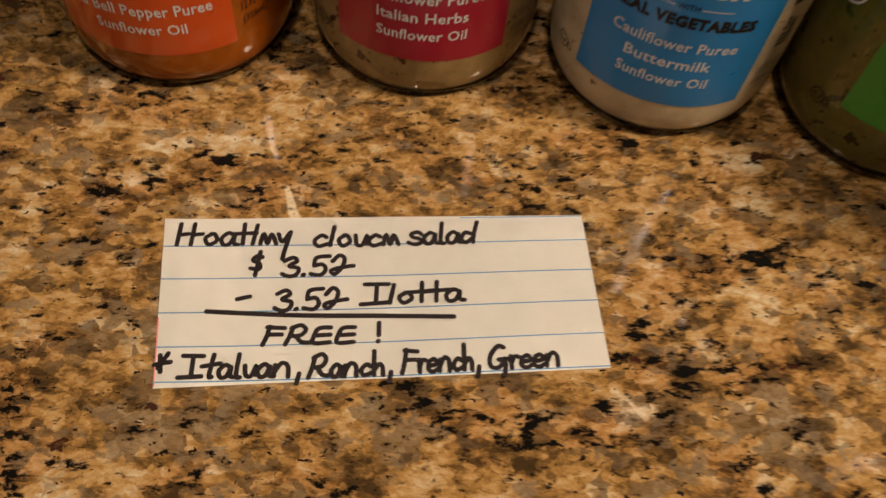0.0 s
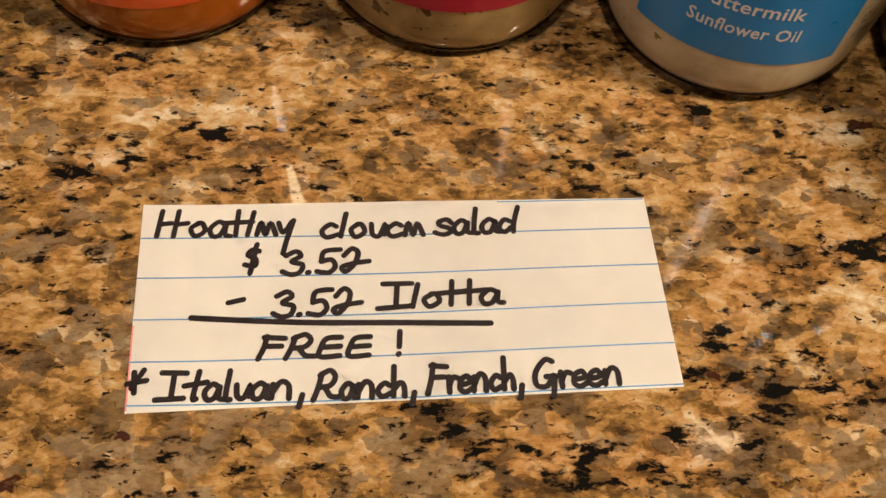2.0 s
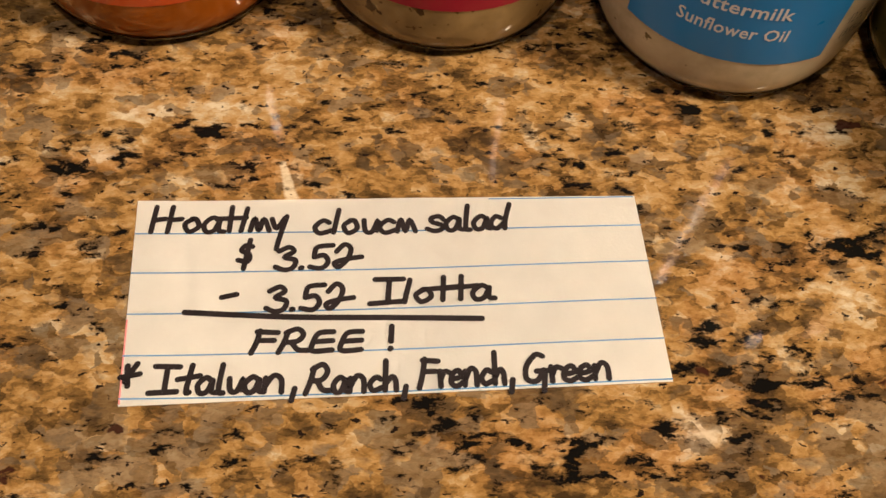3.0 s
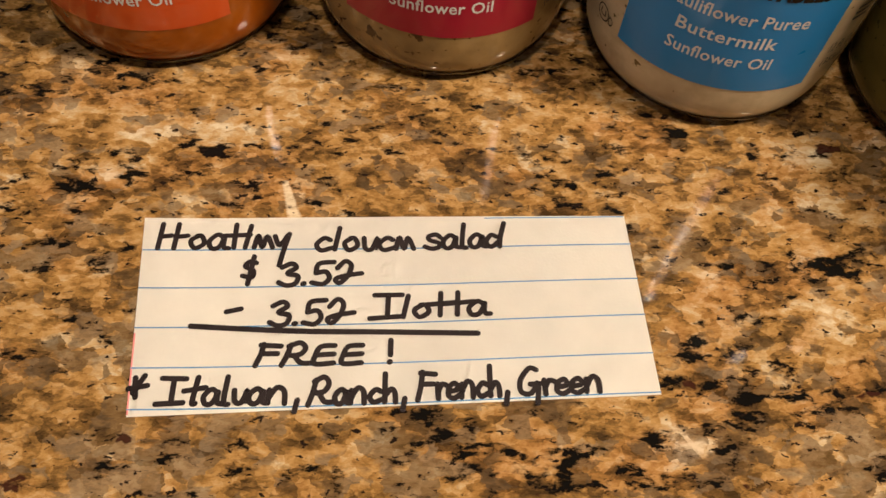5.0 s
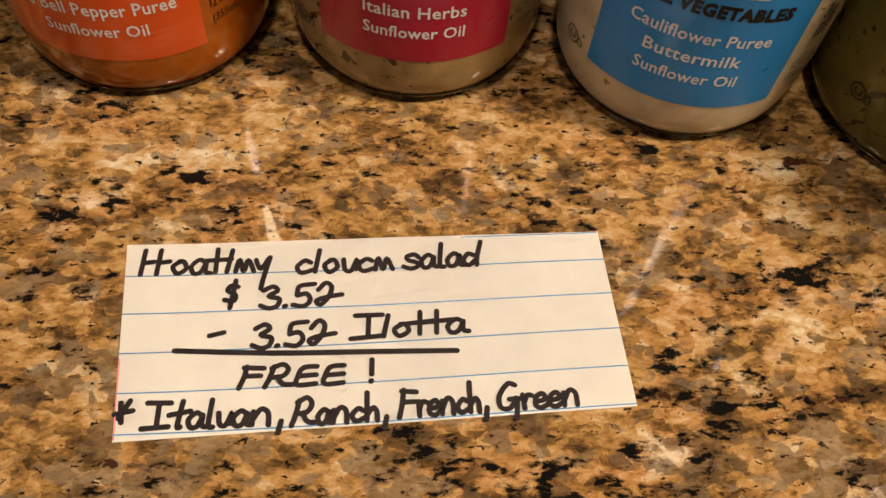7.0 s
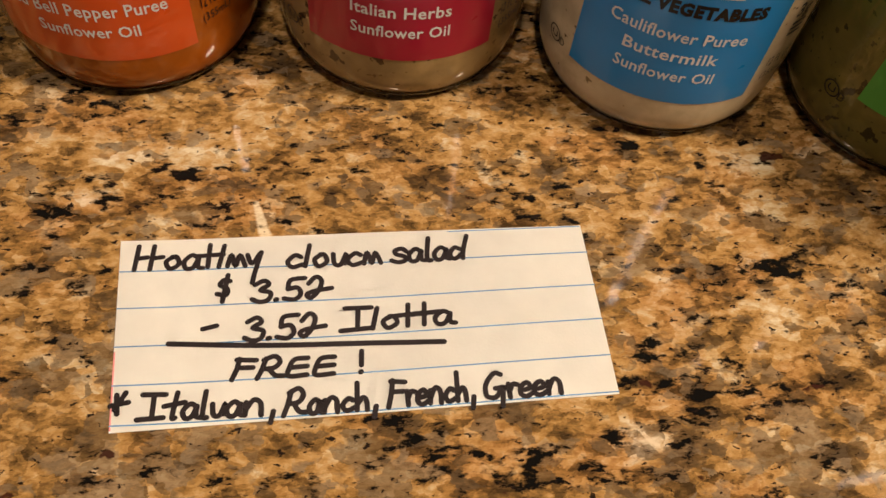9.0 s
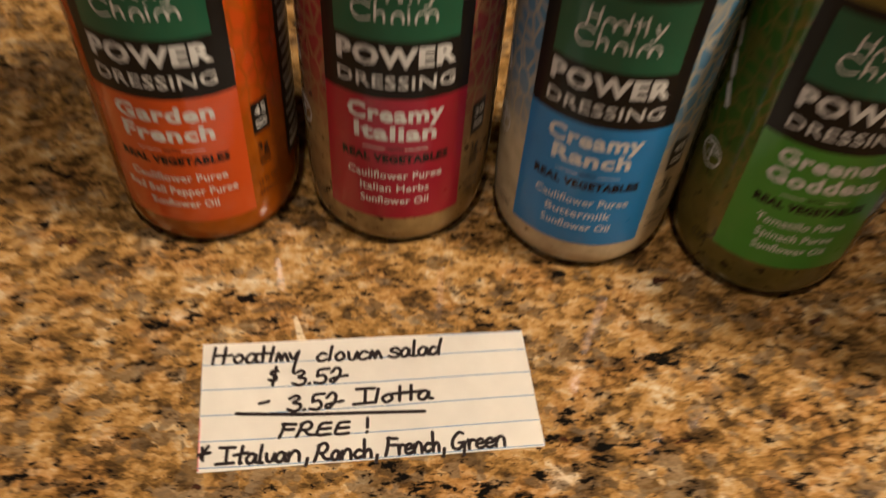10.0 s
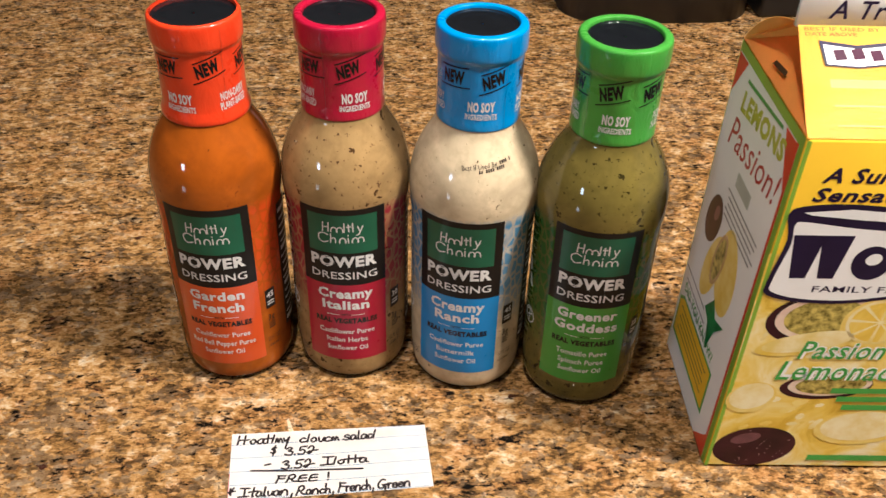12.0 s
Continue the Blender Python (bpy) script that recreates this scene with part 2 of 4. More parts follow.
MARGIN = plain("red_margin", (0.72, 0.25, 0.25), 0.7)
INK = plain("black_marker", (0.018, 0.013, 0.014), 0.55, vary=0.3, scale=400)
INK.node_tree.nodes["Principled BSDF"].inputs["Specular IOR Level"].default_value = 0.12
BLACK = plain("black_print", (0.006, 0.0055, 0.006), 0.4, coat=0.15)
WHITE = plain("white_print", (0.60, 0.60, 0.59), 0.4)
LOGO_GREEN = plain("dark_green_print", (0.012, 0.090, 0.048), 0.35, coat=0.3)
LID = plain("black_lid_plastic", (0.006, 0.007, 0.009), 0.16, vary=0.2, scale=300)
WALL = plain("warm_wall_paint", (0.11, 0.088, 0.06), 0.8, scale=6, grain=0.2)
CEIL = plain("ceiling_paint", (0.075, 0.068, 0.058), 0.85, scale=6, grain=0.2)
FLOOR = plain("brown_floor", (0.16, 0.085, 0.04), 0.45, scale=12)
CABINET = plain("dark_cabinet_wood", (0.07, 0.032, 0.016), 0.4, scale=25)


# ---- meshes ----
def part(name, bm, mat, parent=None, label="", smooth=True):
    me = bpy.data.meshes.new(name)
    bm.to_mesh(me)
    bm.free()
    me.materials.append(mat)
    for p in me.polygons:
        p.use_smooth = smooth
    ob = new(name, me)
    ob.parent = parent
    return tagged(ob, label)


def box(x0, x1, y0, y1, z0, z1, bevel=0.0, segments=2):
    bm = bmesh.new()
    bmesh.ops.create_cube(bm, size=1)
    bmesh.ops.transform(bm, matrix=Matrix.Translation(((x0 + x1) / 2, (y0 + y1) / 2, (z0 + z1) / 2)) @ Matrix.Diagonal((x1 - x0, y1 - y0, z1 - z0, 1)), verts=bm.verts)
    if bevel:
        bmesh.ops.bevel(bm, geom=list(bm.edges), offset=bevel, segments=segments, profile=0.5, affect="EDGES")
    return bm


def smooth_profile(points, steps=5):
    """Catmull-Rom through (radius, height) points."""
    out = []
    p = [points[0], *points, points[-1]]
    for i in range(1, len(p) - 2):
        for k in range(steps):
            t = k / steps
            out.append(tuple(0.5 * (2 * b + (c - a) * t + (2 * a - 5 * b + 4 * c - d) * t * t + (3 * b - a - 3 * c + d) * t ** 3)
                             for a, b, c, d in zip(p[i - 1], p[i], p[i + 1], p[i + 2])))
    out.append(points[-1])
    return out


def lathe(profile, sides=72, close=True):
    bm = bmesh.new()
    rings = []
    for r, z in profile:
        rings.append([bm.verts.new((r * math.sin(2 * math.pi * k / sides), -r * math.cos(2 * math.pi * k / sides), z)) for k in range(sides)])
    for a, b in zip(rings, rings[1:]):
        for k in range(sides):
            bm.faces.new((a[k], a[(k + 1) % sides], b[(k + 1) % sides], b[k]))
    if close:
        bm.faces.new(list(reversed(rings[0])))
        bm.faces.new(rings[-1])
    return bm


def letters(text, width, height, bold=0.0, slant=0.0):
    """The flat outline of a line of writing, scaled to a width and height, centred on x and standing on y = 0."""
    cu = bpy.data.curves.new("writing", "FONT")
    cu.body, cu.size, cu.offset, cu.resolution_u, cu.shear = text, 1.0, bold, 2, slant
    cu.space_character = 1.02 + 1.6 * bold
    ob = new("writing", cu)
    me = bpy.data.meshes.new_from_object(ob.evaluated_get(bpy.context.evaluated_depsgraph_get()))
    bpy.data.objects.remove(ob)
    bpy.data.curves.remove(cu)
    v = np.array([x.co[:2] for x in me.vertices])
    lo, hi = v.min(0), v.max(0)
    base = lo[1] if not any(c in text for c in "gpqyj,") else max(lo[1], 0.0)
    top = hi[1]
    v = np.stack([(v[:, 0] - (lo[0] + hi[0]) / 2) * width / (hi[0] - lo[0]), (v[:, 1] - base) * height / (top - base)], 1)
    faces = [tuple(p.vertices) for p in me.polygons]
    bpy.data.meshes.remove(me)
    return v, faces


def flat_bm(v, faces, place):
    bm = bmesh.new()
    vs = [bm.verts.new(place(x, y)) for x, y in v]
    for f in faces:
        if len(set(f)) > 2:
            try:
                bm.faces.new([vs[i] for i in f])
            except ValueError:
                pass
    return bm


def grid_bm(x0, x1, y0, y1, nx, ny, place):
    bm = bmesh.new()
    rows = [[bm.verts.new(place(x0 + (x1 - x0) * i / nx, y0 + (y1 - y0) * j / ny)) for i in range(nx + 1)] for j in range(ny + 1)]
    for j in range(ny):
        for i in range(nx):
            bm.faces.new((rows[j][i], rows[j][i + 1], rows[j + 1][i + 1], rows[j + 1][i]))
    return bm


def ribbon_bm(strokes, width, place):
    """Pen strokes: flat bands with round ends along smoothed lines."""
    bm = bmesh.new()
    for pts in strokes:
        line = smooth_profile(pts, 6) if len(pts) > 2 else [tuple(a + (b - a) * k / 4 for a, b in zip(*pts)) for k in range(5)] if len(pts) == 2 else [pts[0], (pts[0][0] + 1e-4, pts[0][1])]
        p = np.array(line)
        d = np.gradient(p, axis=0)
        d /= np.linalg.norm(d, axis=1)[:, None] + 1e-12
        n = np.stack([-d[:, 1], d[:, 0]], 1) * width / 2
        left = [bm.verts.new(place(*q)) for q in p + n]
        right = [bm.verts.new(place(*q)) for q in p - n]
        for i in range(len(p) - 1):
            bm.faces.new((right[i], right[i + 1], left[i + 1], left[i]))
        for end, way in ((0, -1), (len(p) - 1, 1)):
            arc = [bm.verts.new(place(*(p[end] + n[end] * math.cos(a) + way * d[end] * width / 2 * math.sin(a)))) for a in np.linspace(0.3, math.pi - 0.3, 5)]
            ring = [left[end], *arc, right[end]]
            bm.faces.new(ring if way > 0 else list(reversed(ring)))
    return bm


# ---- room ----
def wall(name, *b):
    return tagged(part(name, box(*b), WALL, smooth=False), "plain dark taupe painted kitchen wall", "wall", kind="structure")


tagged(part("floor", box(-2.6, 2.9, -2.5, 3.1, -1.0, -0.92), FLOOR, smooth=False), "plain brown kitchen floor", "floor", kind="structure")
tagged(part("ceiling", box(-2.6, 2.9, -2.5, 3.1, 1.5, 1.6), CEIL, smooth=False), "plain dim taupe ceiling with downlights", "ceiling", kind="structure")
wall("wall_north", -2.6, 2.9, 3.0, 3.1, -0.92, 1.5)
wall("wall_west", -2.6, -2.5, -2.4, 3.0, -0.92, 1.5)
wall("wall_east", 2.8, 2.9, -2.4, 3.0, -0.92, 1.5)
wall("wall_south", -2.6, 2.9, -2.5, -2.4, -0.92, 1.5)
tagged(part("countertop", box(-1.1, 1.3, -0.42, 0.95, -0.03, 0.0, 0.006, 3), GRANITE), "polished tan granite countertop with black flecks", "countertop", kind="structure")
tagged(part("counter_base", box(-1.06, 1.26, -0.36, 0.90, -0.92, -0.031), CABINET, smooth=False), "dark wood base under the granite countertop", "cabinet", kind="structure")


# ---- dressing bottles ----
BODY = [(0.0010, 0.0010), (0.0190, 0.0009), (0.0248, 0.0009), (0.0270, 0.0017), (0.0288, 0.0040), (0.0299, 0.0080), (0.0305, 0.0150), (0.0308, 0.0250), (0.0309, 0.0600), (0.0310, 0.0950),
        (0.0315, 0.1070), (0.0322, 0.1170), (0.0320, 0.1250), (0.0308, 0.1325), (0.0286, 0.1392), (0.0258, 0.1450), (0.0231, 0.1495), (0.0210, 0.1532), (0.0198, 0.1560), (0.0190, 0.1600)]
SLEEVE = [(0.0190, 0.1572), (0.0198, 0.1576), (0.0198, 0.1600), (0.0195, 0.1640), (0.0195, 0.1720), (0.0196, 0.1800), (0.0197, 0.1880), (0.0199, 0.1900),
          (0.0205, 0.1912), (0.0209, 0.1928), (0.0210, 0.1970), (0.0209, 0.2012), (0.0205, 0.2028), (0.0194, 0.2035), (0.0178, 0.2036), (0.0168, 0.2032), (0.0165, 0.2018)]
BODY_LINE, SLEEVE_LINE = smooth_profile(BODY), smooth_profile(SLEEVE, 4)


def radius_at(line, z):
    pts = sorted((zz, r) for r, zz in line)
    return float(np.interp(z, [p[0] for p in pts], [p[1] for p in pts]))


def round_place(line, off, centre=0.0, foot=0.0, tilt=0.0, limit=None):
    """Lays flat writing on the bottle: x runs round it from the angle centre, y up from foot."""
    def place(x, y):
        xx, yy = x * math.cos(tilt) - y * math.sin(tilt), x * math.sin(tilt) + y * math.cos(tilt)
        z = foot + yy
        r = radius_at(line, z) + off
        a = centre + xx / r
        return (r * math.sin(a), -r * math.cos(a), z)
    return place


def write_round(parent, text, a, z, width, height, mat, line=None, off=0.00018, bold=0.0, tilt=0.0, slant=0.0, label=""):
    v, f = letters(text, width, height, bold, slant)
    return part("writing", flat_bm(v, f, round_place(line or BODY_LINE, off, radians(a), z, radians(tilt))), mat, parent, label, smooth=False)


def bar_round(parent, a, z, width, height, mat, line=None, off=0.00018, tilt=0.0, name="print_bar"):
    return part(name, grid_bm(-width / 2, width / 2, 0, height, max(2, int(width / 0.0015)), 1, round_place(line or BODY_LINE, off, radians(a), z, radians(tilt))), mat, parent)


def logo_round(parent, a, z, mat):
    """The script mark as plain curved strokes."""
    mm = 0.00115

    def loops(x0, x1, foot, tall, count):
        """A row of round pen loops."""
        n = count * 10
        return [((x0 + (x1 - x0) * k / n - 0.62 * math.sin(2 * math.pi * k / 10)) * mm, (foot + tall * (0.5 - 0.5 * math.cos(2 * math.pi * k / 10))) * mm) for k in range(n + 1)]
    upper = [[(-8.4, 5.0), (-8.1, 9.8)], [(-5.6, 9.9), (-5.9, 5.2)], [(-8.3, 7.4), (-5.7, 7.6)], [(1.0, 5.2), (1.1, 9.9)], [(3.0, 5.4), (2.9, 9.2)], [(2.1, 8.0), (4.0, 8.1)],
             [(4.8, 5.3), (4.7, 9.8)], [(6.9, 7.9), (7.9, 5.4), (9.0, 8.0)], [(8.0, 5.6), (7.2, 3.7), (6.2, 3.4)]]
    lower = [[(-6.2, 3.2), (-8.2, 4.1), (-10.2, 3.0), (-10.4, 0.8), (-8.8, -0.9), (-6.2, -0.2)], [(-5.0, -0.6), (-4.9, 4.0)], [(-4.9, 1.2), (-3.6, 2.0), (-2.9, 1.0), (-2.9, -0.6)], [(2.6, 2.0), (2.7, -0.6)], [(2.5, 3.4), (2.7, 3.4)]]
    strokes = [[(x * mm, y * mm) for x, y in line] for line in upper + lower]
    strokes += [loops(-4.6, 0.4, 5.2, 2.5, 2), loops(-1.0, 1.4, -0.6, 2.6, 1), loops(4.4, 9.2, -0.6, 2.6, 2)]
    return part("logo_script", ribbon_bm(strokes, 0.00065, round_place(BODY_LINE, 0.00026, radians(a), z)), mat, parent)


def label_film(colour):
    """Glossy label print with faint ripples across it."""
    m = plain("label_colour", (0.52, 0.060, 0.006) if colour == ORANGE else tuple(0.92 * c for c in colour), 0.32, vary=0.05, coat=1.0 if colour == ORANGE else 0.5)
    nodes, links = m.node_tree.nodes, m.node_tree.links
    bsdf = nodes["Principled BSDF"]
    ripple = nodes.new("ShaderNodeBump")
    ripple.inputs["Strength"].default_value, ripple.inputs["Distance"].default_value = 0.16, 0.0010
    links.new(tex_noise(nodes, links, object_coords(nodes, links, (0.12, 0.12, 1)), 420, 3, 0.6), ripple.inputs["Height"])
    links.new(ripple.outputs[0], bsdf.inputs["Coat Normal"])
    bsdf.inputs["Coat Roughness"].default_value = 0.05
    return m


def dressing_bottle(place, turn, colour, body_mat, words, label, small_turns, rise=(0.0, 0.0), sink=0.0, lid_radius=0.0164, hem=0.0):
    """words: two lines of the flavour and three of what is in it. hem: how far the sleeve reaches down past the neck."""
    thing = new("dressing_bottle")
    thing.matrix_world = pose(*place, 0, 0, turn)
    tagged(thing, label, "bottle", "dressing bottles in a row")
    body = part("body", lathe(BODY_LINE), body_mat, thing)
    part("glass_base", lathe(smooth_profile([(0.0010, 0.0003), (0.0200, 0.0002), (0.0220, 0.0), (0.0252, 0.0), (0.0270, 0.0007), (0.0284, 0.0022), (0.0289, 0.0034), (0.0285, 0.0030), (0.0269, 0.0012), (0.0246, 0.0005), (0.0190, 0.0005), (0.0010, 0.0005)]), close=True), GLASS, thing, "thick clear glass bottle base")
    paint = plain("sleeve_film", colour, 0.3, vary=0.05, scale=80, coat=0.7)
    nodes, links = paint.node_tree.nodes, paint.node_tree.links
    wrinkles = tex_noise(nodes, links, object_coords(nodes, links, (1, 1, 0.45)), 130, 4, 0.6, 0.8)
    bump(nodes, links, nodes["Principled BSDF"], wrinkles, 0.45, 0.0016)
    links.new(nodes["Bump"].outputs[0], nodes["Principled BSDF"].inputs["Coat Normal"])
    sleeve = part("cap_sleeve", lathe([(max(r, lid_radius) if z > 0.2017 else r + 0.45 * hem if z < 0.1605 else r, z - hem if z < 0.1605 else z) for r, z in SLEEVE_LINE], close=False), paint, thing, "shrunk plastic sleeve over the cap")
    part("lid", lathe([(k * lid_radius, z) for k, z in ((0.03, 0.2014), (0.6, 0.2014), (0.92, 0.2015), (0.975, 0.2017), (1.0, 0.2019), (1.0, 0.2000))], close=False), LID, thing, "black plastic lid")
    part("seam", grid_bm(-0.00018, 0.00018, 0, 0.042, 1, 40, round_place(SLEEVE_LINE, 0.0001, radians(small_turns[3]), 0.1590)), plain("seam_film", tuple(0.72 * c for c in colour), 0.3), sleeve)
    # front label
    half = 0.0222

    def up(z):
        return z + rise[0] + (rise[1] - rise[0]) * (z - 0.015) / 0.1
    lab = part("label", grid_bm(-half, half, 0, up(0.0665) - up(0.0148), 30, 14, round_place(BODY_LINE, 0.00010, 0, up(0.0148))), label_film(colour), thing, "coloured lower half of the front label")
    box_part = part("label_head", grid_bm(-half, half, 0, up(0.1135) - up(0.0665), 30, 14, round_place(BODY_LINE, 0.00010, 0, up(0.0665))), BLACK, thing, "black upper half of the front label")
    part("logo_panel", grid_bm(-half + 0.0044, half - 0.0044, 0, 0.0235, 24, 8, round_place(BODY_LINE, 0.00015, 0, up(0.0868))), LOGO_GREEN, box_part, "dark green panel")
    logo_round(box_part, 0, up(0.0942), WHITE)
    write_round(box_part, "POWER", 0, up(0.0780), 0.0345, 0.0070, WHITE, bold=0.042)
    write_round(box_part, "DRESSING", 0, up(0.0704), 0.0345, 0.0046, WHITE, bold=0.008)
    w1, w2, w3, w4, w5 = words
    write_round(lab, w1[0], 0, up(0.0580), w1[1], 0.0060, WHITE, bold=0.034)
    write_round(lab, w2[0], 0, up(0.0503), w2[1], 0.0060, WHITE, bold=0.034)
    write_round(lab, "WITH", 0, up(0.0460), 0.0050, 0.0017, BLACK, bold=0.02)
    bar_round(lab, -12, up(0.0466), 0.0070, 0.00025, WHITE)
    bar_round(lab, 12, up(0.0466), 0.0070, 0.00025, WHITE)
    write_round(lab, "REAL VEGETABLES", 0, up(0.0408), 0.0335, 0.0036, BLACK, bold=0.06)
    for (text, width), z in zip((w3, w4, w5), (0.0336, 0.0278, 0.0220)):
        write_round(lab, text, 0, up(z), width, 0.0033, WHITE, bold=0.014)
    # the rest of the print round the side
    badge = part("badge", grid_bm(-0.0032, 0.0032, 0, 0.0125, 6, 4, round_place(BODY_LINE, 0.00012, radians(53), 0.0465)), BLACK, thing)
    write_round(badge, small_turns[0], 53, 0.0535, 0.0044, 0.0036, WHITE, off=0.00024, bold=0.02)
    for k in range(2):
        bar_round(badge, 53, 0.0506 - 0.0017 * k, 0.0044, 0.0008, WHITE, off=0.00024)
    write_round(thing, "3g", 52, 0.0385, 0.0042, 0.0040, BLACK, bold=0.02)
    for k in range(3):
        bar_round(thing, 52.5, 0.0360 - 0.0016 * k, 0.0042, 0.0008, BLACK)
    write_round(thing, "12 FL OZ", 53, 0.0240, 0.0078, 0.0030, BLACK)
    write_round(thing, "(355mL)", 53, 0.0192, 0.0078, 0.0030, BLACK)
    facts = part("facts_panel", grid_bm(-0.0080, 0.0080, 0, 0.080, 12, 10, round_place(BODY_LINE, 0.00012, radians(88), 0.0260)), BLACK, thing, "black panel of small white print")
    for k in range(16):
        bar_round(facts, 88 - (k % 3), 0.0290 + 0.0047 * k, 0.0135 - 0.002 * (k % 3), 0.0012 if k % 5 else 0.0026, WHITE, off=0.00024)
    ring = [[(0.0021 * math.cos(t), 0.0021 * math.sin(t)) for t in np.linspace(0, 2 * math.pi, 17)], [(-0.0008, 0.0008), (-0.0008, -0.0006), (0.0008, -0.0006), (0.0008, 0.0008)]]
    part("round_mark", ribbon_bm(ring, 0.00035, round_place(BODY_LINE, 0.0002, radians(-53), 0.0170)), BLACK, thing)
    write_round(thing, "D", -47.2, 0.0155, 0.0016, 0.0024, BLACK)
    seal = [[(0.0046 * math.cos(t), 0.0046 * math.sin(t)) for t in np.linspace(0, 2 * math.pi, 25)], [(0.0034 * math.cos(t), 0.0034 * math.sin(t)) for t in np.linspace(0.4, 2.6, 9)],
            [(0, -0.003), (0, 0.003)], [(-0.002, -0.001), (0.002, 0.0012)]]
    part("round_seal", ribbon_bm(seal, 0.0006, round_place(BODY_LINE, 0.0002, radians(-66), 0.0480)), WHITE, thing)
    for k in range(3):
        bar_round(thing, -68 - 5 * k, 0.0660 + 0.0090 * k, 0.0022, 0.0075, WHITE, tilt=25, name="side_print")
    # sleeve print
    for a, tilt in ((small_turns[1] - 58, 4), (small_turns[1], 17), (small_turns[1] + 58, 12), (small_turns[1] + 180, 4)):
        write_round(sleeve, "NEW", a, 0.1800, 0.0118, 0.0066, BLACK, SLEEVE_LINE, bold=0.055, tilt=tilt, slant=0.2)
        bar_round(sleeve, a, 0.1878, 0.0150, 0.0006, BLACK, SLEEVE_LINE, tilt=tilt)
        bar_round(sleeve, a, 0.1782, 0.0160, 0.0006, BLACK, SLEEVE_LINE, tilt=tilt)
    s = small_turns[2]
    for a in (s, s + 155):
        write_round(sleeve, "NO SOY", a, 0.1675 - sink, 0.0125, 0.0052, WHITE, SLEEVE_LINE, bold=0.045)
        write_round(sleeve, "INGREDIENTS", a, 0.1636 - sink, 0.0148, 0.0030, WHITE, SLEEVE_LINE, bold=0.025)
    for a in (s + 77, s - 77):
        write_round(sleeve, "NON-DAIRY", a, 0.1688 - sink, 0.0140, 0.0042, WHITE, SLEEVE_LINE, tilt=4, bold=0.02)
        write_round(sleeve, "PLANT-BASED", a, 0.1642 - sink, 0.0150, 0.0038, WHITE, SLEEVE_LINE, tilt=4, bold=0.02)
    return thing


ORANGE, RED, BLUE, GREEN = (0.60, 0.040, 0.006), (0.33, 0.005, 0.029), (0.012, 0.21, 0.54), (0.058, 0.26, 0.032)
dressing_bottle((-0.0508, 0.0682, 0), -7.5, ORANGE, dressing("orange_dressing", (0.29, 0.066, 0.001), (0.17, 0.03, 0.003), 0.02, (0.56, 0.055, 0.003), 0.75),
                (("Garden", 0.0290), ("French", 0.0270), ("Cauliflower Puree", 0.0300), ("Red Bell Pepper Puree", 0.0350), ("Sunflower Oil", 0.0215)),
                "glass bottle of orange dressing with an orange sleeve", ("45", 27, -19, 45), (0.0, 0.0030), 0.0020, 0.0190, 0.0022)
dressing_bottle((0.0137, 0.0653, 0), -5.5, RED, dressing("herb_dressing", (0.30, 0.195, 0.078), (0.075, 0.032, 0.010), 0.080, (0.24, 0.006, 0.024), 0.92),
                (("Creamy", 0.0290), ("Italian", 0.0250), ("Cauliflower Puree", 0.0300), ("Italian Herbs", 0.0220), ("Sunflower Oil", 0.0220)),
                "glass bottle of flecked tan dressing with a crimson sleeve", ("30", 18, 23, -18), (0.0020, 0.0030), 0.0012)
ranch = dressing_bottle((0.0769, 0.0525, 0), -18.5, BLUE, dressing("white_dressing", (0.56, 0.46, 0.30), (0.16, 0.11, 0.05), 0.030, (0.030, 0.20, 0.40), 0.9),
                        (("Creamy", 0.0290), ("Ranch", 0.0240), ("Cauliflower Puree", 0.0300), ("Buttermilk", 0.0210), ("Sunflower Oil", 0.0225)),
                        "glass bottle of white dressing with a blue sleeve", ("45", 33, 14.5, 48), (0.0005, 0.0015))
dressing_bottle((0.1378, 0.0371, 0), -13.0, GREEN, dressing("green_dressing", (0.128, 0.100, 0.020), (0.034, 0.026, 0.005), 0.09, (0.016, 0.090, 0.008), 0.95, 0.15),
                (("Greener", 0.0310), ("Goddess", 0.0330), ("Tomatillo Puree", 0.0270), ("Spinach Puree", 0.0240), ("Sunflower Oil", 0.0225)),
                "glass bottle of olive green dressing with a green sleeve", ("35", -8, 0, -42), (0.0048, 0.0048))
# date stamp on the white dressing's shoulder
write_round(ranch, "Best If Used By", 15, 0.1424, 0.0165, 0.0021, INK, off=0.00025, tilt=7)
for row, (z, a0, n) in enumerate(((0.1438, 34, 7), (0.1404, 15, 12))):
    for k in range(n):
        if (k * 7 + row) % 5:
            bar_round(ranch, a0 + k * 2.2, z + 0.00016 * k, 0.0007, 0.0015, INK, off=0.00025, name="date_stamp")


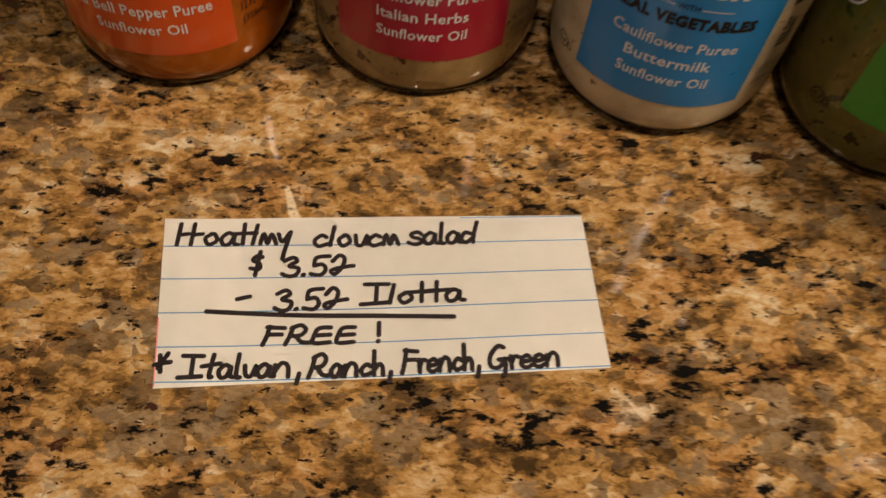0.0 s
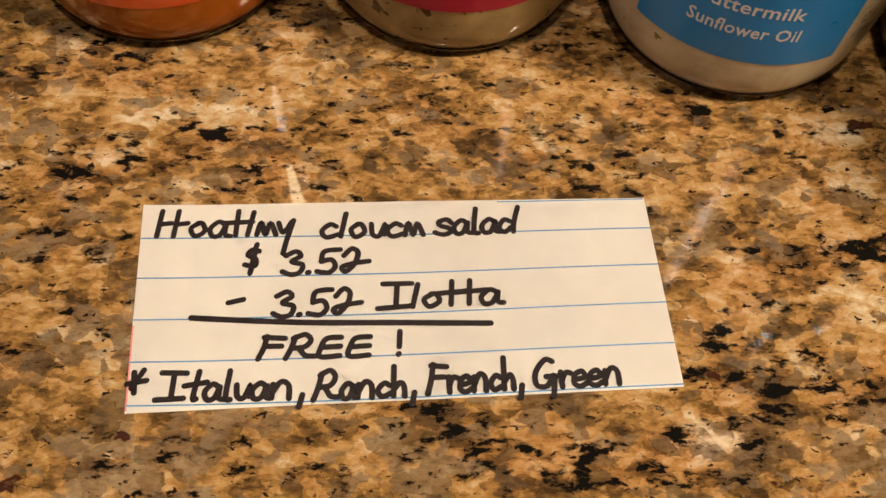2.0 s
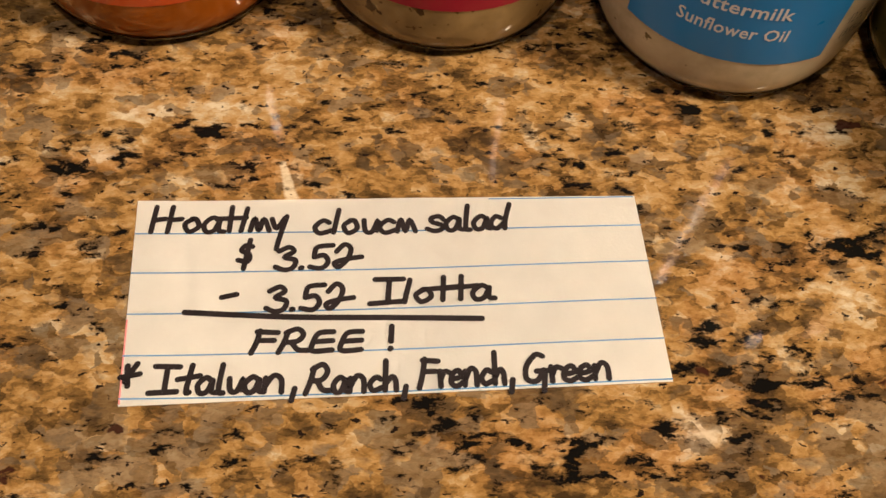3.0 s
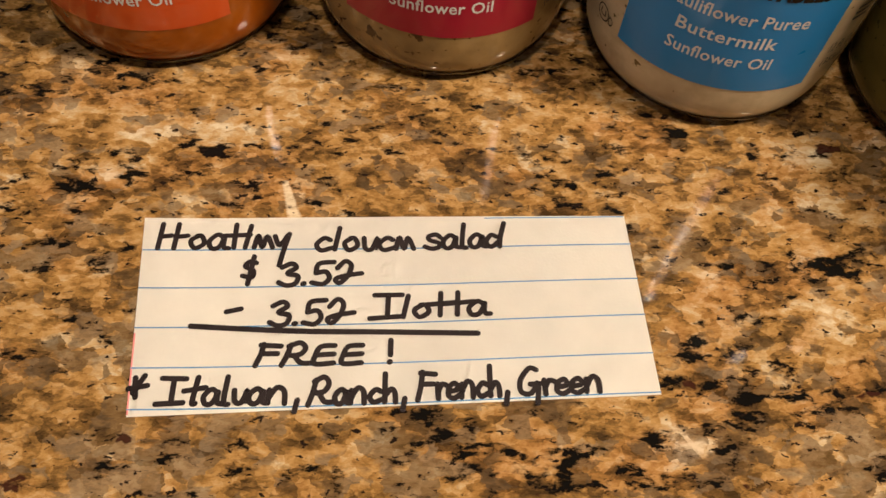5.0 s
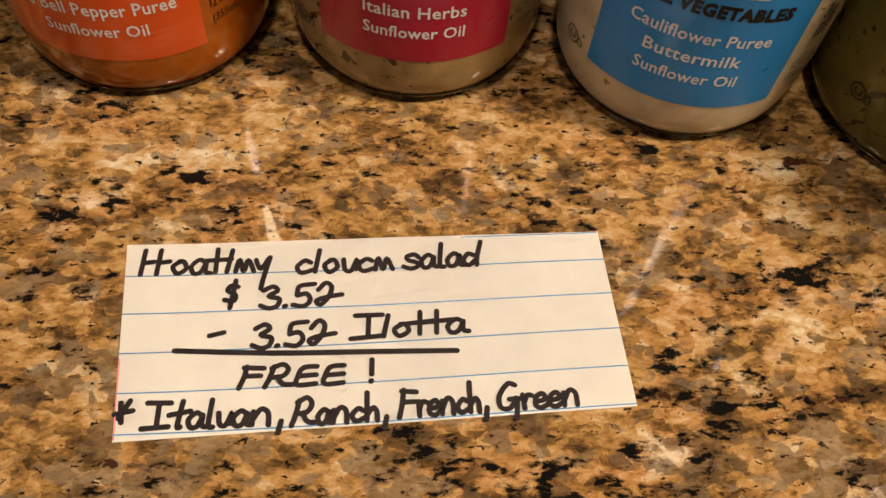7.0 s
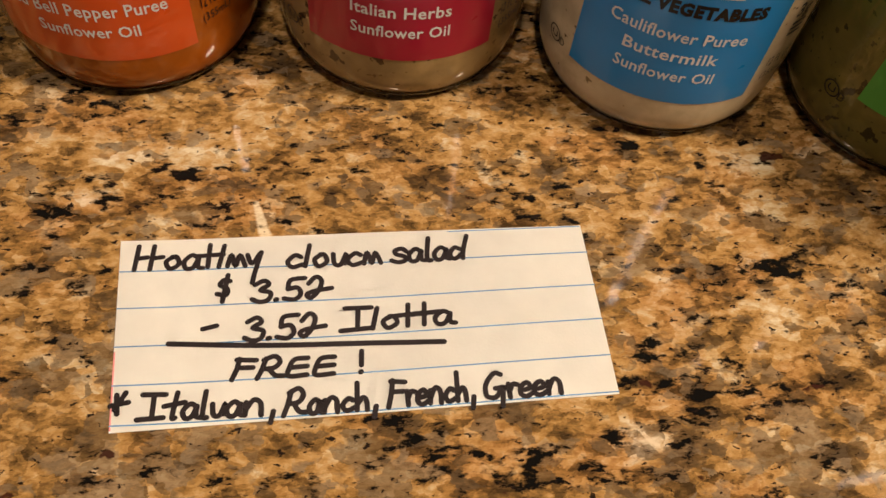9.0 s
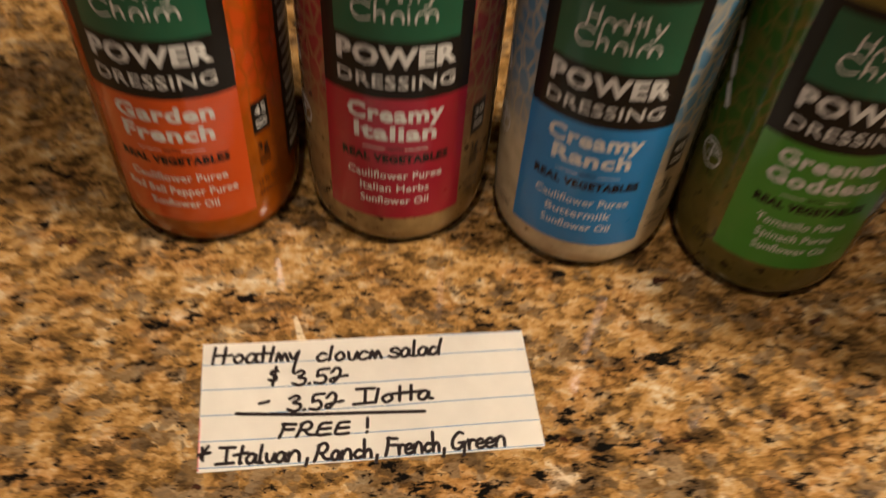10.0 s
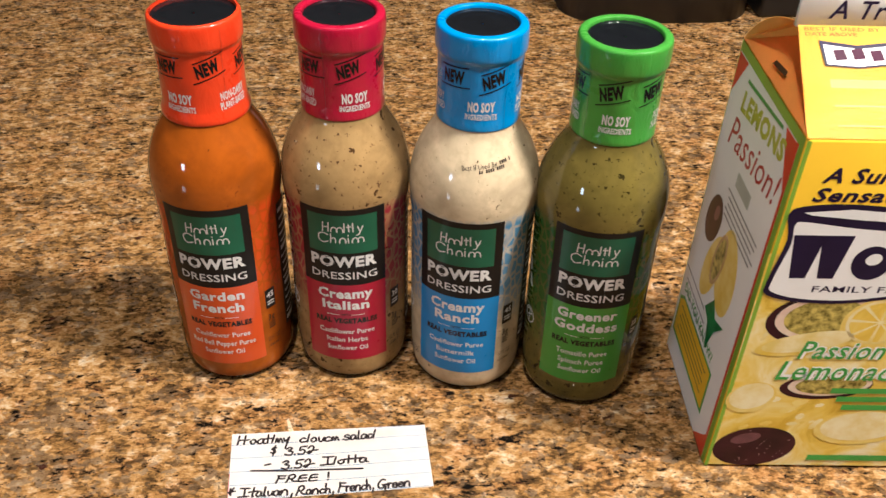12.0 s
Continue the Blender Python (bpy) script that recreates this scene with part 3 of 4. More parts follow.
# ---- juice carton ----
def juice_carton():
    W, H, RISE, FIN, LEAN, TUCK = 0.097, 0.190, 0.0265, 0.020, 0.0024, 0.0058
    thing = new("juice_carton")
    thing.matrix_world = pose(0.1893, -0.0370, 0, 0, 0, -4.7) @ Matrix.Diagonal((1, 0.945, 1.013, 1))
    tagged(thing, "yellow and white gable-top juice carton printed with fruit", "carton")
    yellow = plain("yellow_board", (0.86, 0.54, 0.020), 0.45, vary=0.05, scale=30, gloss=0.25)
    white = plain("white_board", (0.84, 0.84, 0.83), 0.45, vary=0.03, scale=40, gloss=0.25)
    orange = plain("orange_board", (0.90, 0.44, 0.095), 0.4, vary=0.12, scale=25, coat=0.3)
    lime = plain("lime_board", (0.24, 0.42, 0.035), 0.4, coat=0.3)
    red = plain("red_board", (0.60, 0.045, 0.015), 0.4, coat=0.3)
    purple = plain("dark_purple_print", (0.014, 0.008, 0.034), 0.45, gloss=0.15)
    purple_fruit = fruit_print("printed_purple_skin", (0.014, 0.003, 0.007), (0.050, 0.010, 0.018), 40)
    lemon = fruit_print("printed_lemon", (0.74, 0.52, 0.06), (0.82, 0.66, 0.20), 60)
    pulp = fruit_print("printed_pulp", (0.10, 0.08, 0.01), (0.62, 0.50, 0.12), 260)
    leaf = fruit_print("printed_leaf", (0.01, 0.12, 0.03), (0.03, 0.24, 0.07), 90)
    green_print = plain("green_print", (0.055, 0.33, 0.050), 0.4)
    body = box(0, W, 0, W, 0.0006, H, 0.0018, 2)
    for v in body.verts:
        v.co.x += LEAN * v.co.z / H * (1 - 2 * v.co.x / W)
    part("body", body, yellow, thing)
    splash = lemon_print()

    # gable: two sloping panels, folded-in ends and the sealed fin
    def sheet(name, corners, mat, label=""):
        bm = bmesh.new()
        bm.faces.new([bm.verts.new(c) for c in corners])
        bmesh.ops.solidify(bm, geom=bm.faces[:], thickness=0.0006)
        return part(name, bm, mat, thing, label, smooth=False)

    mid, ridge, inset = W / 2, H + RISE, 0.017
    sheet("front_slope", [(LEAN, 0.0004, H), (W - LEAN, 0.0004, H), (W - TUCK, mid - 0.0012, ridge), (TUCK, mid - 0.0012, ridge)], yellow)
    sheet("back_slope", [(W - LEAN, W - 0.0004, H), (LEAN, W - 0.0004, H), (TUCK, mid + 0.0012, ridge), (W - TUCK, mid + 0.0012, ridge)], orange)
    for side in (0, 1):
        def at(x, y, z):
            return (W - x if side else x, y, z)
        apex = at(inset, mid, ridge - 0.004)
        sheet("gusset", [at(LEAN, 0.002, H), at(LEAN, W - 0.002, H), apex], orange, "folded-in orange gable end")
        sheet("gusset_fold", [at(LEAN + 0.0004, 0.003, H), apex, at(TUCK, mid - 0.0022, ridge - 0.001)], orange)
        # the back fold stands up in a bulge behind the crease
        rear = bmesh.new()
        n = 24
        rows = [[], [], [], []]
        for k in range(n + 1):
            t = k / n
            lo = (LEAN + (inset - LEAN) * t, W - 0.002 + (mid - W + 0.002) * t, H + (RISE - 0.004) * t)
            hi = (LEAN + (TUCK + 0.002 - LEAN) * t, W - 0.002 + (mid - W + 0.004) * t, H + 0.0008 + (RISE - 0.001) * t + 0.0060 * math.sin(math.pi * t ** 0.8))
            for row, (p, back) in zip(rows, ((lo, 0.0), (hi, 0.0), (hi, 0.0008), (lo, 0.0008))):
                row.append(rear.verts.new(at(p[0], p[1] + back, p[2])))
        for r in range(4):
            for k in range(n):
                rear.faces.new((rows[r][k], rows[r][k + 1], rows[(r + 1) % 4][k + 1], rows[(r + 1) % 4][k]))
        bmesh.ops.recalc_face_normals(rear, faces=rear.faces[:])
        part("gusset_fold", rear, orange, thing, smooth=False)
    part("fin", box(TUCK - 0.001, W - TUCK + 0.001, mid - 0.0012, mid + 0.0012, ridge - 0.001, ridge + FIN, 0.0004, 1), white, thing, "sealed white top fin")

    def left(off):
        return lambda s, z: (LEAN * z / H - off * 0.2 - 0.00005, s, z)

    def front(off):
        return lambda s, z: (s, -off * 0.2, z)

    def slope(off):
        n = math.hypot(mid, RISE)
        return lambda s, t: (s + 0.002, 0.93 * t * mid / n - off * RISE / n, H + 0.93 * t * RISE / n + off * mid / n)

    def shape(name, place, outline, mat, parent=thing, label=""):
        bm = bmesh.new()
        bm.faces.new([bm.verts.new(place(*p)) for p in outline])
        return part(name, bm, mat, parent, label)

    def oval(cx, cy, rx, ry, turn=0.0, n=28, a0=0.0, a1=360.0):
        pts = []
        for k in range(n):
            a = radians(a0 + (a1 - a0) * k / (n if a1 - a0 >= 360 else n - 1))
            x, y = rx * math.cos(a), ry * math.sin(a)
            c, s = math.cos(radians(turn)), math.sin(radians(turn))
            pts.append((cx + x * c - y * s, cy + x * s + y * c))
        return pts

    def words(parent, text, place, x, y, w, h, mat, bold=0.0, slant=0.0, turn=0.0, mirror=False):
        v, f = letters(text, w, h, bold, slant)
        c, s = math.cos(radians(turn)), math.sin(radians(turn))
        return part("writing", flat_bm(v, f, lambda a, b: place(x + (-1 if mirror else 1) * (a * c - b * s), y + a * s + b * c)), mat, parent, smooth=False)

    def bar(parent, place, x, y, w, h, mat, turn=0.0, mirror=False):
        c, s = math.cos(radians(turn)), math.sin(radians(turn))
        return shape("print_bar", place, [(x + (-1 if mirror else 1) * (a * c - b * s), y + a * s + b * c) for a, b in ((-w / 2, 0), (w / 2, 0), (w / 2, h), (-w / 2, h))], mat, parent)

    # side panel: white with lime edge, red corners
    shape("side_edge", left(0.0004), [(0.0008, 0.001), (W - 0.0006, 0.001), (W - 0.0006, H - 0.0006), (0.0008, H - 0.0006)], lime)
    panel = shape("side_panel", left(0.0008), [(0.0050, 0.0012), (W - 0.0014, 0.0012), (W - 0.0014, H - 0.0055), (0.0050, H - 0.0055)], white, label="white printed side panel")
    shape("side_line", left(0.0010), [(0.0050, 0.0012), (0.0074, 0.0012), (0.0074, H - 0.0055), (0.0050, H - 0.0055)], red, panel)
    for corner in ([(0.0052, 0.0013), (0.0240, 0.0013), (0.0100, 0.0130), (0.0052, 0.0190)], [(0.0052, 0.184), (0.0052, 0.158), (0.0105, 0.166), (0.0210, 0.184)],
                   [(W - 0.0016, 0.184), (W - 0.0160, 0.184), (W - 0.0016, 0.164)]):
        shape("corner", left(0.0011), corner, red, panel)
    pl = left(0.0012)
    words(panel, "LEMONS", pl, 0.046, 0.166, 0.062, 0.0105, plain("lime_letters", (0.42, 0.46, 0.02), 0.4), 0.05, 0.15, 6, True)
    bar(panel, pl, 0.050, 0.179, 0.052, 0.0018, green_print, 4, True)
    words(panel, "Passion!", pl, 0.046, 0.147, 0.074, 0.0150, plain("red_script", (0.42, 0.020, 0.014), 0.4), 0.0, 0.35, 6, True)
    bar(panel, pl, 0.047, 0.133, 0.022, 0.0075, plain("grey_print", (0.40, 0.44, 0.40), 0.4), 0, True)
    for k in range(5):
        bar(panel, pl, 0.040 - 0.001 * (k % 2), 0.127 - 0.0032 * k, 0.050 - 0.004 * (k % 3), 0.0010, plain("grey_text", (0.22, 0.22, 0.22), 0.4), 0, True)
    shape("fruit", pl, oval(0.074, 0.104, 0.0105, 0.0150, 25), purple_fruit, panel)
    shape("fruit_sheen", left(0.0014), oval(0.071, 0.109, 0.0030, 0.0050, 25), plain("printed_sheen", (0.16, 0.06, 0.07), 0.4, vary=0.3, scale=200), panel)
    shape("fruit", pl, oval(0.040, 0.094, 0.0150, 0.0225, -12), lemon, panel)
    shape("fruit", left(0.0014), oval(0.060, 0.084, 0.0100, 0.0220, 20), lemon, panel)
    shape("fruit", left(0.0016), oval(0.053, 0.093, 0.0075, 0.0170, 14), fruit_print("printed_rind", (0.55, 0.38, 0.20), (0.50, 0.30, 0.10), 90), panel)
    shape("fruit", left(0.0018), oval(0.053, 0.093, 0.0055, 0.0140, 14), pulp, panel)
    shape("leaf", left(0.0018), [(0.044, 0.075), (0.037, 0.068), (0.024, 0.072), (0.034, 0.062), (0.040, 0.046), (0.046, 0.060), (0.054, 0.063)], leaf, panel)
    for k in range(4):
        bar(panel, pl, 0.074 - 0.0045 * k, 0.060 - 0.006 * k, 0.040, 0.0010, plain("grey_text", (0.25, 0.24, 0.26), 0.4), 0, True)
    shape("yellow_frame", pl, [(0.022, 0.016), (0.093, 0.016), (0.093, 0.040), (0.086, 0.044), (0.022, 0.044)], green_print, panel)
    shape("yellow_box", left(0.0014), [(0.024, 0.018), (0.0915, 0.018), (0.0915, 0.0385), (0.085, 0.0425), (0.024, 0.0425)], yellow, panel)
    words(panel, "DID YOU KNOW?", pl, 0.058, 0.0465, 0.062, 0.0060, green_print, 0.02, 0, 0, True)
    for k in range(5):
        bar(panel, left(0.0016), 0.058, 0.037 - 0.0035 * k, 0.056 - 0.006 * (k % 2), 0.0010, plain("brown_text", (0.20, 0.14, 0.02), 0.4), 0, True)

    # front: fruit splash below, banner above
    fsplash = shape("fruit_picture", front(0.0003), [(0.001, 0.002), (W - 0.001, 0.002), (W - 0.001, 0.135), (0.001, 0.135)], splash, label="printed lemons and passion fruit")
    shape("corner_line", front(0.0005), [(0.0004, 0.001), (0.0022, 0.001), (0.0022 + LEAN, H - 0.001), (0.0004 + LEAN, H - 0.001)], lime)
    f = front
    pith = fruit_print("printed_pith", (0.74, 0.58, 0.16), (0.86, 0.78, 0.48), 55)
    rng = random.Random(4)
    for k in range(46):
        x, y = rng.uniform(0.004, W - 0.004), rng.choice((rng.uniform(0.028, 0.052), rng.uniform(0.076, 0.094)))
        r = rng.uniform(0.0006, 0.0026)
        shape("splash_drop", f(0.0004 + 0.000001 * k), oval(x, y, r * rng.uniform(1, 2), r * 0.8, rng.uniform(0, 60), 9), pith if k % 3 else lemon, fsplash)
    shape("fruit", f(0.0005), oval(0.0225, 0.0155, 0.0205, 0.0140, 6), purple_fruit, fsplash)
    shape("fruit_sheen", f(0.0007), oval(0.017, 0.0215, 0.0075, 0.0035, 18), plain("printed_sheen", (0.13, 0.045, 0.060), 0.4, vary=0.3, scale=200), fsplash)
    pores = plain("printed_pores", (0.30, 0.17, 0.18), 0.4)
    for k in range(26):
        a, d = rng.uniform(0, 2 * math.pi), math.sqrt(rng.uniform(0, 0.8))
        r = rng.uniform(0.00012, 0.00038)
        shape("pore", f(0.0008), oval(0.0225 + 0.0205 * d * math.cos(a), 0.0155 + 0.0140 * d * math.sin(a), r * 1.3, r, 0, 7), pores, fsplash)
    for cx, cy, rx, ry, t in ((0.033, 0.099, 0.0245, 0.0150, 4), (0.047, 0.058, 0.0220, 0.0085, 4)):
        shape("fruit", f(0.0005), oval(cx, cy, rx, ry, t), purple_fruit, fsplash)
        shape("fruit", f(0.0007), oval(cx + 0.0015, cy + 0.001, rx * 0.90, ry * 0.86, t), fruit_print("printed_rind", (0.70, 0.52, 0.42), (0.78, 0.66, 0.52), 90), fsplash)
        shape("fruit", f(0.0009), oval(cx + 0.002, cy + 0.001, rx * 0.76, ry * 0.72, t), pulp, fsplash)
    for cx, cy, rx, ry, t in ((0.060, 0.097, 0.0175, 0.0155, 0), (0.031, 0.085, 0.0240, 0.0065, 12), (0.013, 0.050, 0.0120, 0.0100, 20), (0.072, 0.030, 0.0230, 0.0120, 4), (0.086, 0.085, 0.0100, 0.0120, 0)):
        shape("fruit", f(0.0011), oval(cx, cy, rx, ry, t), lemon, fsplash)
        shape("pith", f(0.0013), oval(cx, cy + 0.001, rx * 0.88, ry * 0.84, t), pith, fsplash)
        for k in range(8 if cy > 0.08 and rx < 0.02 else 0):
            a0 = 45 * k + 10 * rx * 1000 % 45
            wedge = [(cx + 0.06 * rx * math.cos(radians(a0 + 22)), cy + 0.001 + 0.06 * ry * math.sin(radians(a0 + 22)))] + oval(cx, cy + 0.001, rx * 0.78, ry * 0.74, 0, 6, a0 + 4, a0 + 41)
            shape("segment", f(0.0014), wedge, splash, fsplash)
    banner = shape("banner", f(0.0015), smooth_profile([(W - 0.002, 0.1580), (0.070, 0.1575), (0.030, 0.1605), (0.0090, 0.1590), (0.0040, 0.1545), (0.0066, 0.1420), (0.0034, 0.1200), (0.0050, 0.1130), (0.020, 0.1092), (0.040, 0.1088), (0.062, 0.1120), (W - 0.002, 0.1175)], 4), purple, label="dark purple and white banner")
    shape("banner_field", f(0.0017), smooth_profile([(W - 0.002, 0.1480), (0.070, 0.1465), (0.036, 0.1485), (0.0120, 0.1515), (0.0080, 0.1495), (0.0088, 0.1400), (0.0056, 0.1210), (0.0068, 0.1148), (0.020, 0.1112), (0.040, 0.1106), (0.062, 0.1138), (W - 0.002, 0.1192)], 4), white, banner)
    shape("banner_line", f(0.0019), [(0.0100, 0.1562), (0.030, 0.1580), (0.070, 0.1550), (W - 0.002, 0.1556), (W - 0.002, 0.1525), (0.070, 0.1508), (0.036, 0.1528), (0.014, 0.1548)], white, banner)
    # the maker's mark as plain heavy strokes
    for x, w in ((0.0150, 0.0085), (0.0270, 0.0085), (0.0600, 0.0060), (0.0700, 0.0090), (0.0830, 0.0070)):
        shape("logo_block", f(0.0019), [(x - w * 0.3, 0.1225), (x + w * 0.5, 0.1225), (x + w * 0.9, 0.1450), (x - w * 0.7, 0.1450)], purple, banner)
    shape("logo_block", f(0.0019), oval(0.0455, 0.1310, 0.0085, 0.0090, 20), purple, banner)
    shape("logo_block", f(0.0021), oval(0.0460, 0.1330, 0.0035, 0.0030, 20), white, banner)
    words(banner, "FAMILY FARMS", f(0.0019), 0.050, 0.1150, 0.052, 0.0034, purple, 0.01)
    words(banner, "A Sunny", f(0.0006), 0.0335, 0.1705, 0.041, 0.0068, purple, 0.03, 0.25)
    words(banner, "Sensation", f(0.0006), 0.0365, 0.1612, 0.050, 0.0068, purple, 0.03, 0.25)
    for text, x, y, w, h in (("Passion", 0.0480, 0.0755, 0.040, 0.0110), ("Lemonade", 0.0520, 0.0620, 0.062, 0.0120)):
        words(fsplash, text, f(0.0015), x, y, w, h, white, 0.075, 0.25)
        words(fsplash, text, f(0.0018), x, y, w, h, green_print, 0.01, 0.25)
    for k in range(3):
        bar(fsplash, f(0.0017), 0.070, 0.0535 - 0.0055 * k, 0.040 - 0.008 * k, 0.0035, green_print)
    bar(fsplash, f(0.0017), 0.072, 0.0060, 0.042, 0.0040, green_print)
    # gable print
    s = slope(0.0007)
    small = shape("small_banner", s, [(0.0120, 0.0365), (0.026, 0.0355), (0.040, 0.0375), (0.056, 0.0370), (0.055, 0.0490), (0.040, 0.0495), (0.026, 0.0475), (0.011, 0.0500)], purple)
    shape("banner_field", slope(0.0008), [(0.0130, 0.0373), (0.026, 0.0363), (0.040, 0.0383), (0.055, 0.0378), (0.0545, 0.0470), (0.040, 0.0475), (0.026, 0.0455), (0.0125, 0.0478)], white, small)
    for k in range(5):
        bar(small, slope(0.0009), 0.0190 + 0.0075 * k, 0.0395 + 0.0006 * (k % 2), 0.0048, 0.0055, plain("purple_mark", (0.05, 0.010, 0.03), 0.5, gloss=0.1), 8)
    brown = plain("brown_print", (0.36, 0.13, 0.015), 0.5, gloss=0.15)
    words(small, "BEST IF USED BY", s, 0.0215, 0.0552, 0.031, 0.0019, brown, 0.01)
    words(small, "DATE ABOVE", s, 0.0165, 0.0524, 0.021, 0.0019, brown, 0.01)
    for k, (y, h) in enumerate(((0.0255, 0.0062), (0.0160, 0.0009), (0.0060, 0.0009))):
        bar(thing, slope(0.0002), 0.038, y, 0.050, h, plain("pale_print", (0.82, 0.53, 0.05), 0.45, gloss=0.25))

    def gusset(u, v):
        x, y, z = LEAN * (1 - v) + v * inset, (1 - v) * (0.002 + u * (W - 0.004)) + v * mid, H + v * (ridge - 0.002 - H)
        return (x - 0.0010, y, z + 0.0010)
    shape("print_bar", gusset, [(0.42, 0.20), (0.62, 0.16), (0.62, 0.235), (0.42, 0.275)], plain("brown_black_print", (0.06, 0.03, 0.012), 0.4))
    words(thing, "A Tropical", lambda a, b: (a, mid - 0.0016, b), 0.042, ridge + 0.003, 0.050, 0.0075, purple, 0.01, 0.2)
    return thing


juice_carton()


# ---- paper note ----
def note_height(x, y):
    """The paper's slight curl above the counter."""
    u, v = (x + 0.05) / 0.1, -y / 0.042
    return 0.0004 + 0.0012 * max(0, u - 0.45) ** 2 * max(0.0, v) + 0.0005 * math.exp(-((u - 0.3) / 0.16) ** 2) * (1 - 0.7 * v)


def note_xy(u, v):
    """u across, v down, both 0 to 1, on the hand-cut, slightly skewed slip."""
    top = ((1 - u) * -0.0500 + u * 0.0500, 0.0 - 0.0004 * math.sin(math.pi * min(1, u * 1.9)))
    low = ((1 - u) * -0.0486 + u * 0.0514, -0.0427 * (1 - u) - 0.0405 * u)
    return top[0] * (1 - v) + low[0] * v, top[1] * (1 - v) + low[1] * v


def paper_note():
    note = new("paper_note")
    tagged(note, "hand-cut slip of ruled paper with black marker writing", "note")

    def sheet_place(u, v):
        x, y = note_xy(u, v)
        return (x, y, note_height(x, y))
    bm = grid_bm(0, 1, 1, 0, 40, 16, sheet_place)
    bmesh.ops.solidify(bm, geom=bm.faces[:], thickness=0.00018)
    sheet = part("sheet", bm, PAPER, note, smooth=False)

    def ink(x, y):
        return (x * 0.001, y * 0.001, note_height(x * 0.001, y * 0.001) + 0.00016)
    for k, (a, b) in enumerate(((-7.6, -7.0), (-16.2, -15.2), (-24.8, -23.4), (-33.1, -31.8), (-41.3, -40.0))):
        line = [(-49.6 + 0.25 * k + i * (99.6 + 0.3) / 10, a + (b - a) * i / 10 - 0.9 * math.sin(math.pi * i / 10) * (1 - i / 10)) for i in range(11)]
        part("ruling", ribbon_bm([line], 0.28, lambda x, y: (x * 0.001, y * 0.001, note_height(x * 0.001, y * 0.001) + 0.00008)), RULE, sheet)
    part("ruling", ribbon_bm([[(20, -0.45), (49.6, -0.25)]], 0.25, lambda x, y: (x * 0.001, y * 0.001, note_height(x * 0.001, y * 0.001) + 0.00008)), RULE, sheet)
    part("margin_line", ribbon_bm([[(-49.0, -26), (-48.45, -42.2)]], 0.3, lambda x, y: (x * 0.001, y * 0.001, note_height(x * 0.001, y * 0.001) + 0.00008)), MARGIN, sheet)

    pens = {}

    def pen(letter, width, strokes):
        pens[letter] = (width, [[tuple(float(q) for q in p.split(",")) for p in s.split()] for s in strokes.split("|")])
    pen("s", 0.62, ".58,.46 .42,.6 .15,.52 .2,.36 .5,.24 .5,.06 .25,0 0,.1")
    pen("a", 0.62, ".5,.42 .3,.55 .05,.3 .12,.02 .35,.06 .52,.45|.52,.45 .5,.08 .66,.02")
    pen("l", 0.34, ".2,1 .1,.1 .25,0")
    pen("d", 0.62, ".42,.42 .2,.5 .02,.2 .2,0 .45,.2|.72,1 .55,.4 .5,0")
    pen("$", 0.8, ".75,.78 .4,.85 .2,.66 .6,.48 .55,.22 .05,.3|.62,1.05 .35,-.05")
    pen("3", 0.72, ".1,.82 .45,.98 .62,.78 .3,.55 .68,.4 .6,.08 .3,0 0,.15")
    pen(".", 0.42, ".15,.04 .2,.06")
    pen("5", 0.86, ".85,.98 .3,.92 .2,.5|.2,.5 .55,.55 .68,.25 .45,0 .05,.08")
    pen("2", 1.1, ".12,.7 .4,1 .62,.8 .5,.35 .2,.02 .05,.2 .4,.34 1.0,.42")
    pen("F", 0.9, ".3,1 .2,.5 .02,0|.2,.96 .92,.9|.22,.56 .8,.55")
    pen("R", 1.1, ".38,.95 .22,.4 .05,0|.3,.88 .7,1.05 .9,.8 .7,.5 .3,.45|.5,.45 .72,.12 1.05,.08")
    pen("E", 1.0, ".85,.9 .35,.85 .15,.45 .12,.05 .8,.08|.2,.46 .82,.5")
    pen("!", 0.5, ".34,.98 .30,.36|.25,.05 .28,.08")
    pen("*", 0.9, ".05,.5 .85,.55|.3,.95 .38,.1|.7,1.0 .25,.3")
    pen("I", 0.9, ".15,.98 .95,.95|.55,.95 .5,.05|0,.04 .9,.08")
    pen("t", 0.62, ".45,1 .3,.1 .4,.05|0,.5 .72,.62")
    pen("i", 0.55, ".1,.5 .14,.1 .35,.06 .55,.5 .5,.1")
    pen("n", 0.8, ".1,.5 .06,.02|.08,.2 .35,.58 .6,.45 .62,.0")
    pen(",", 0.45, ".25,.12 .15,-.3")
    pen("c", 0.58, ".5,.42 .3,.5 .05,.25 .2,.02 .55,.12")
    pen("h", 0.66, ".12,1.1 .08,.02|.1,.25 .35,.5 .5,.35 .52,.0")
    pen("r", 0.55, ".1,.55 .12,.02|.12,.25 .3,.52 .52,.48")
    pen("e", 0.62, ".08,.25 .5,.32 .4,.54 .12,.42 .06,.12 .3,0 .6,.12")
    pen("G", 1.0, ".8,.95 .5,1.02 .1,.6 .1,.15 .5,.08 .8,.45|.5,.42 .95,.42|.85,.4 .75,-.3")
    # marker strokes for the two names, drawn as plain up-and-down scrawl
    pen("^", 0.5, ".05,0 .15,.95|.12,.45 .45,.5")
    pen("m", 0.62, ".02,.06 .14,.52 .28,.06 .42,.5 .6,.06")
    pen("u", 0.62, ".05,.5 .12,.06 .4,.1 .5,.5 .56,.04")
    pen("o", 0.6, ".3,.5 .06,.3 .2,.02 .48,.2 .4,.48 .25,.5")
    pen("/", 0.32, ".22,.9 .06,.05")
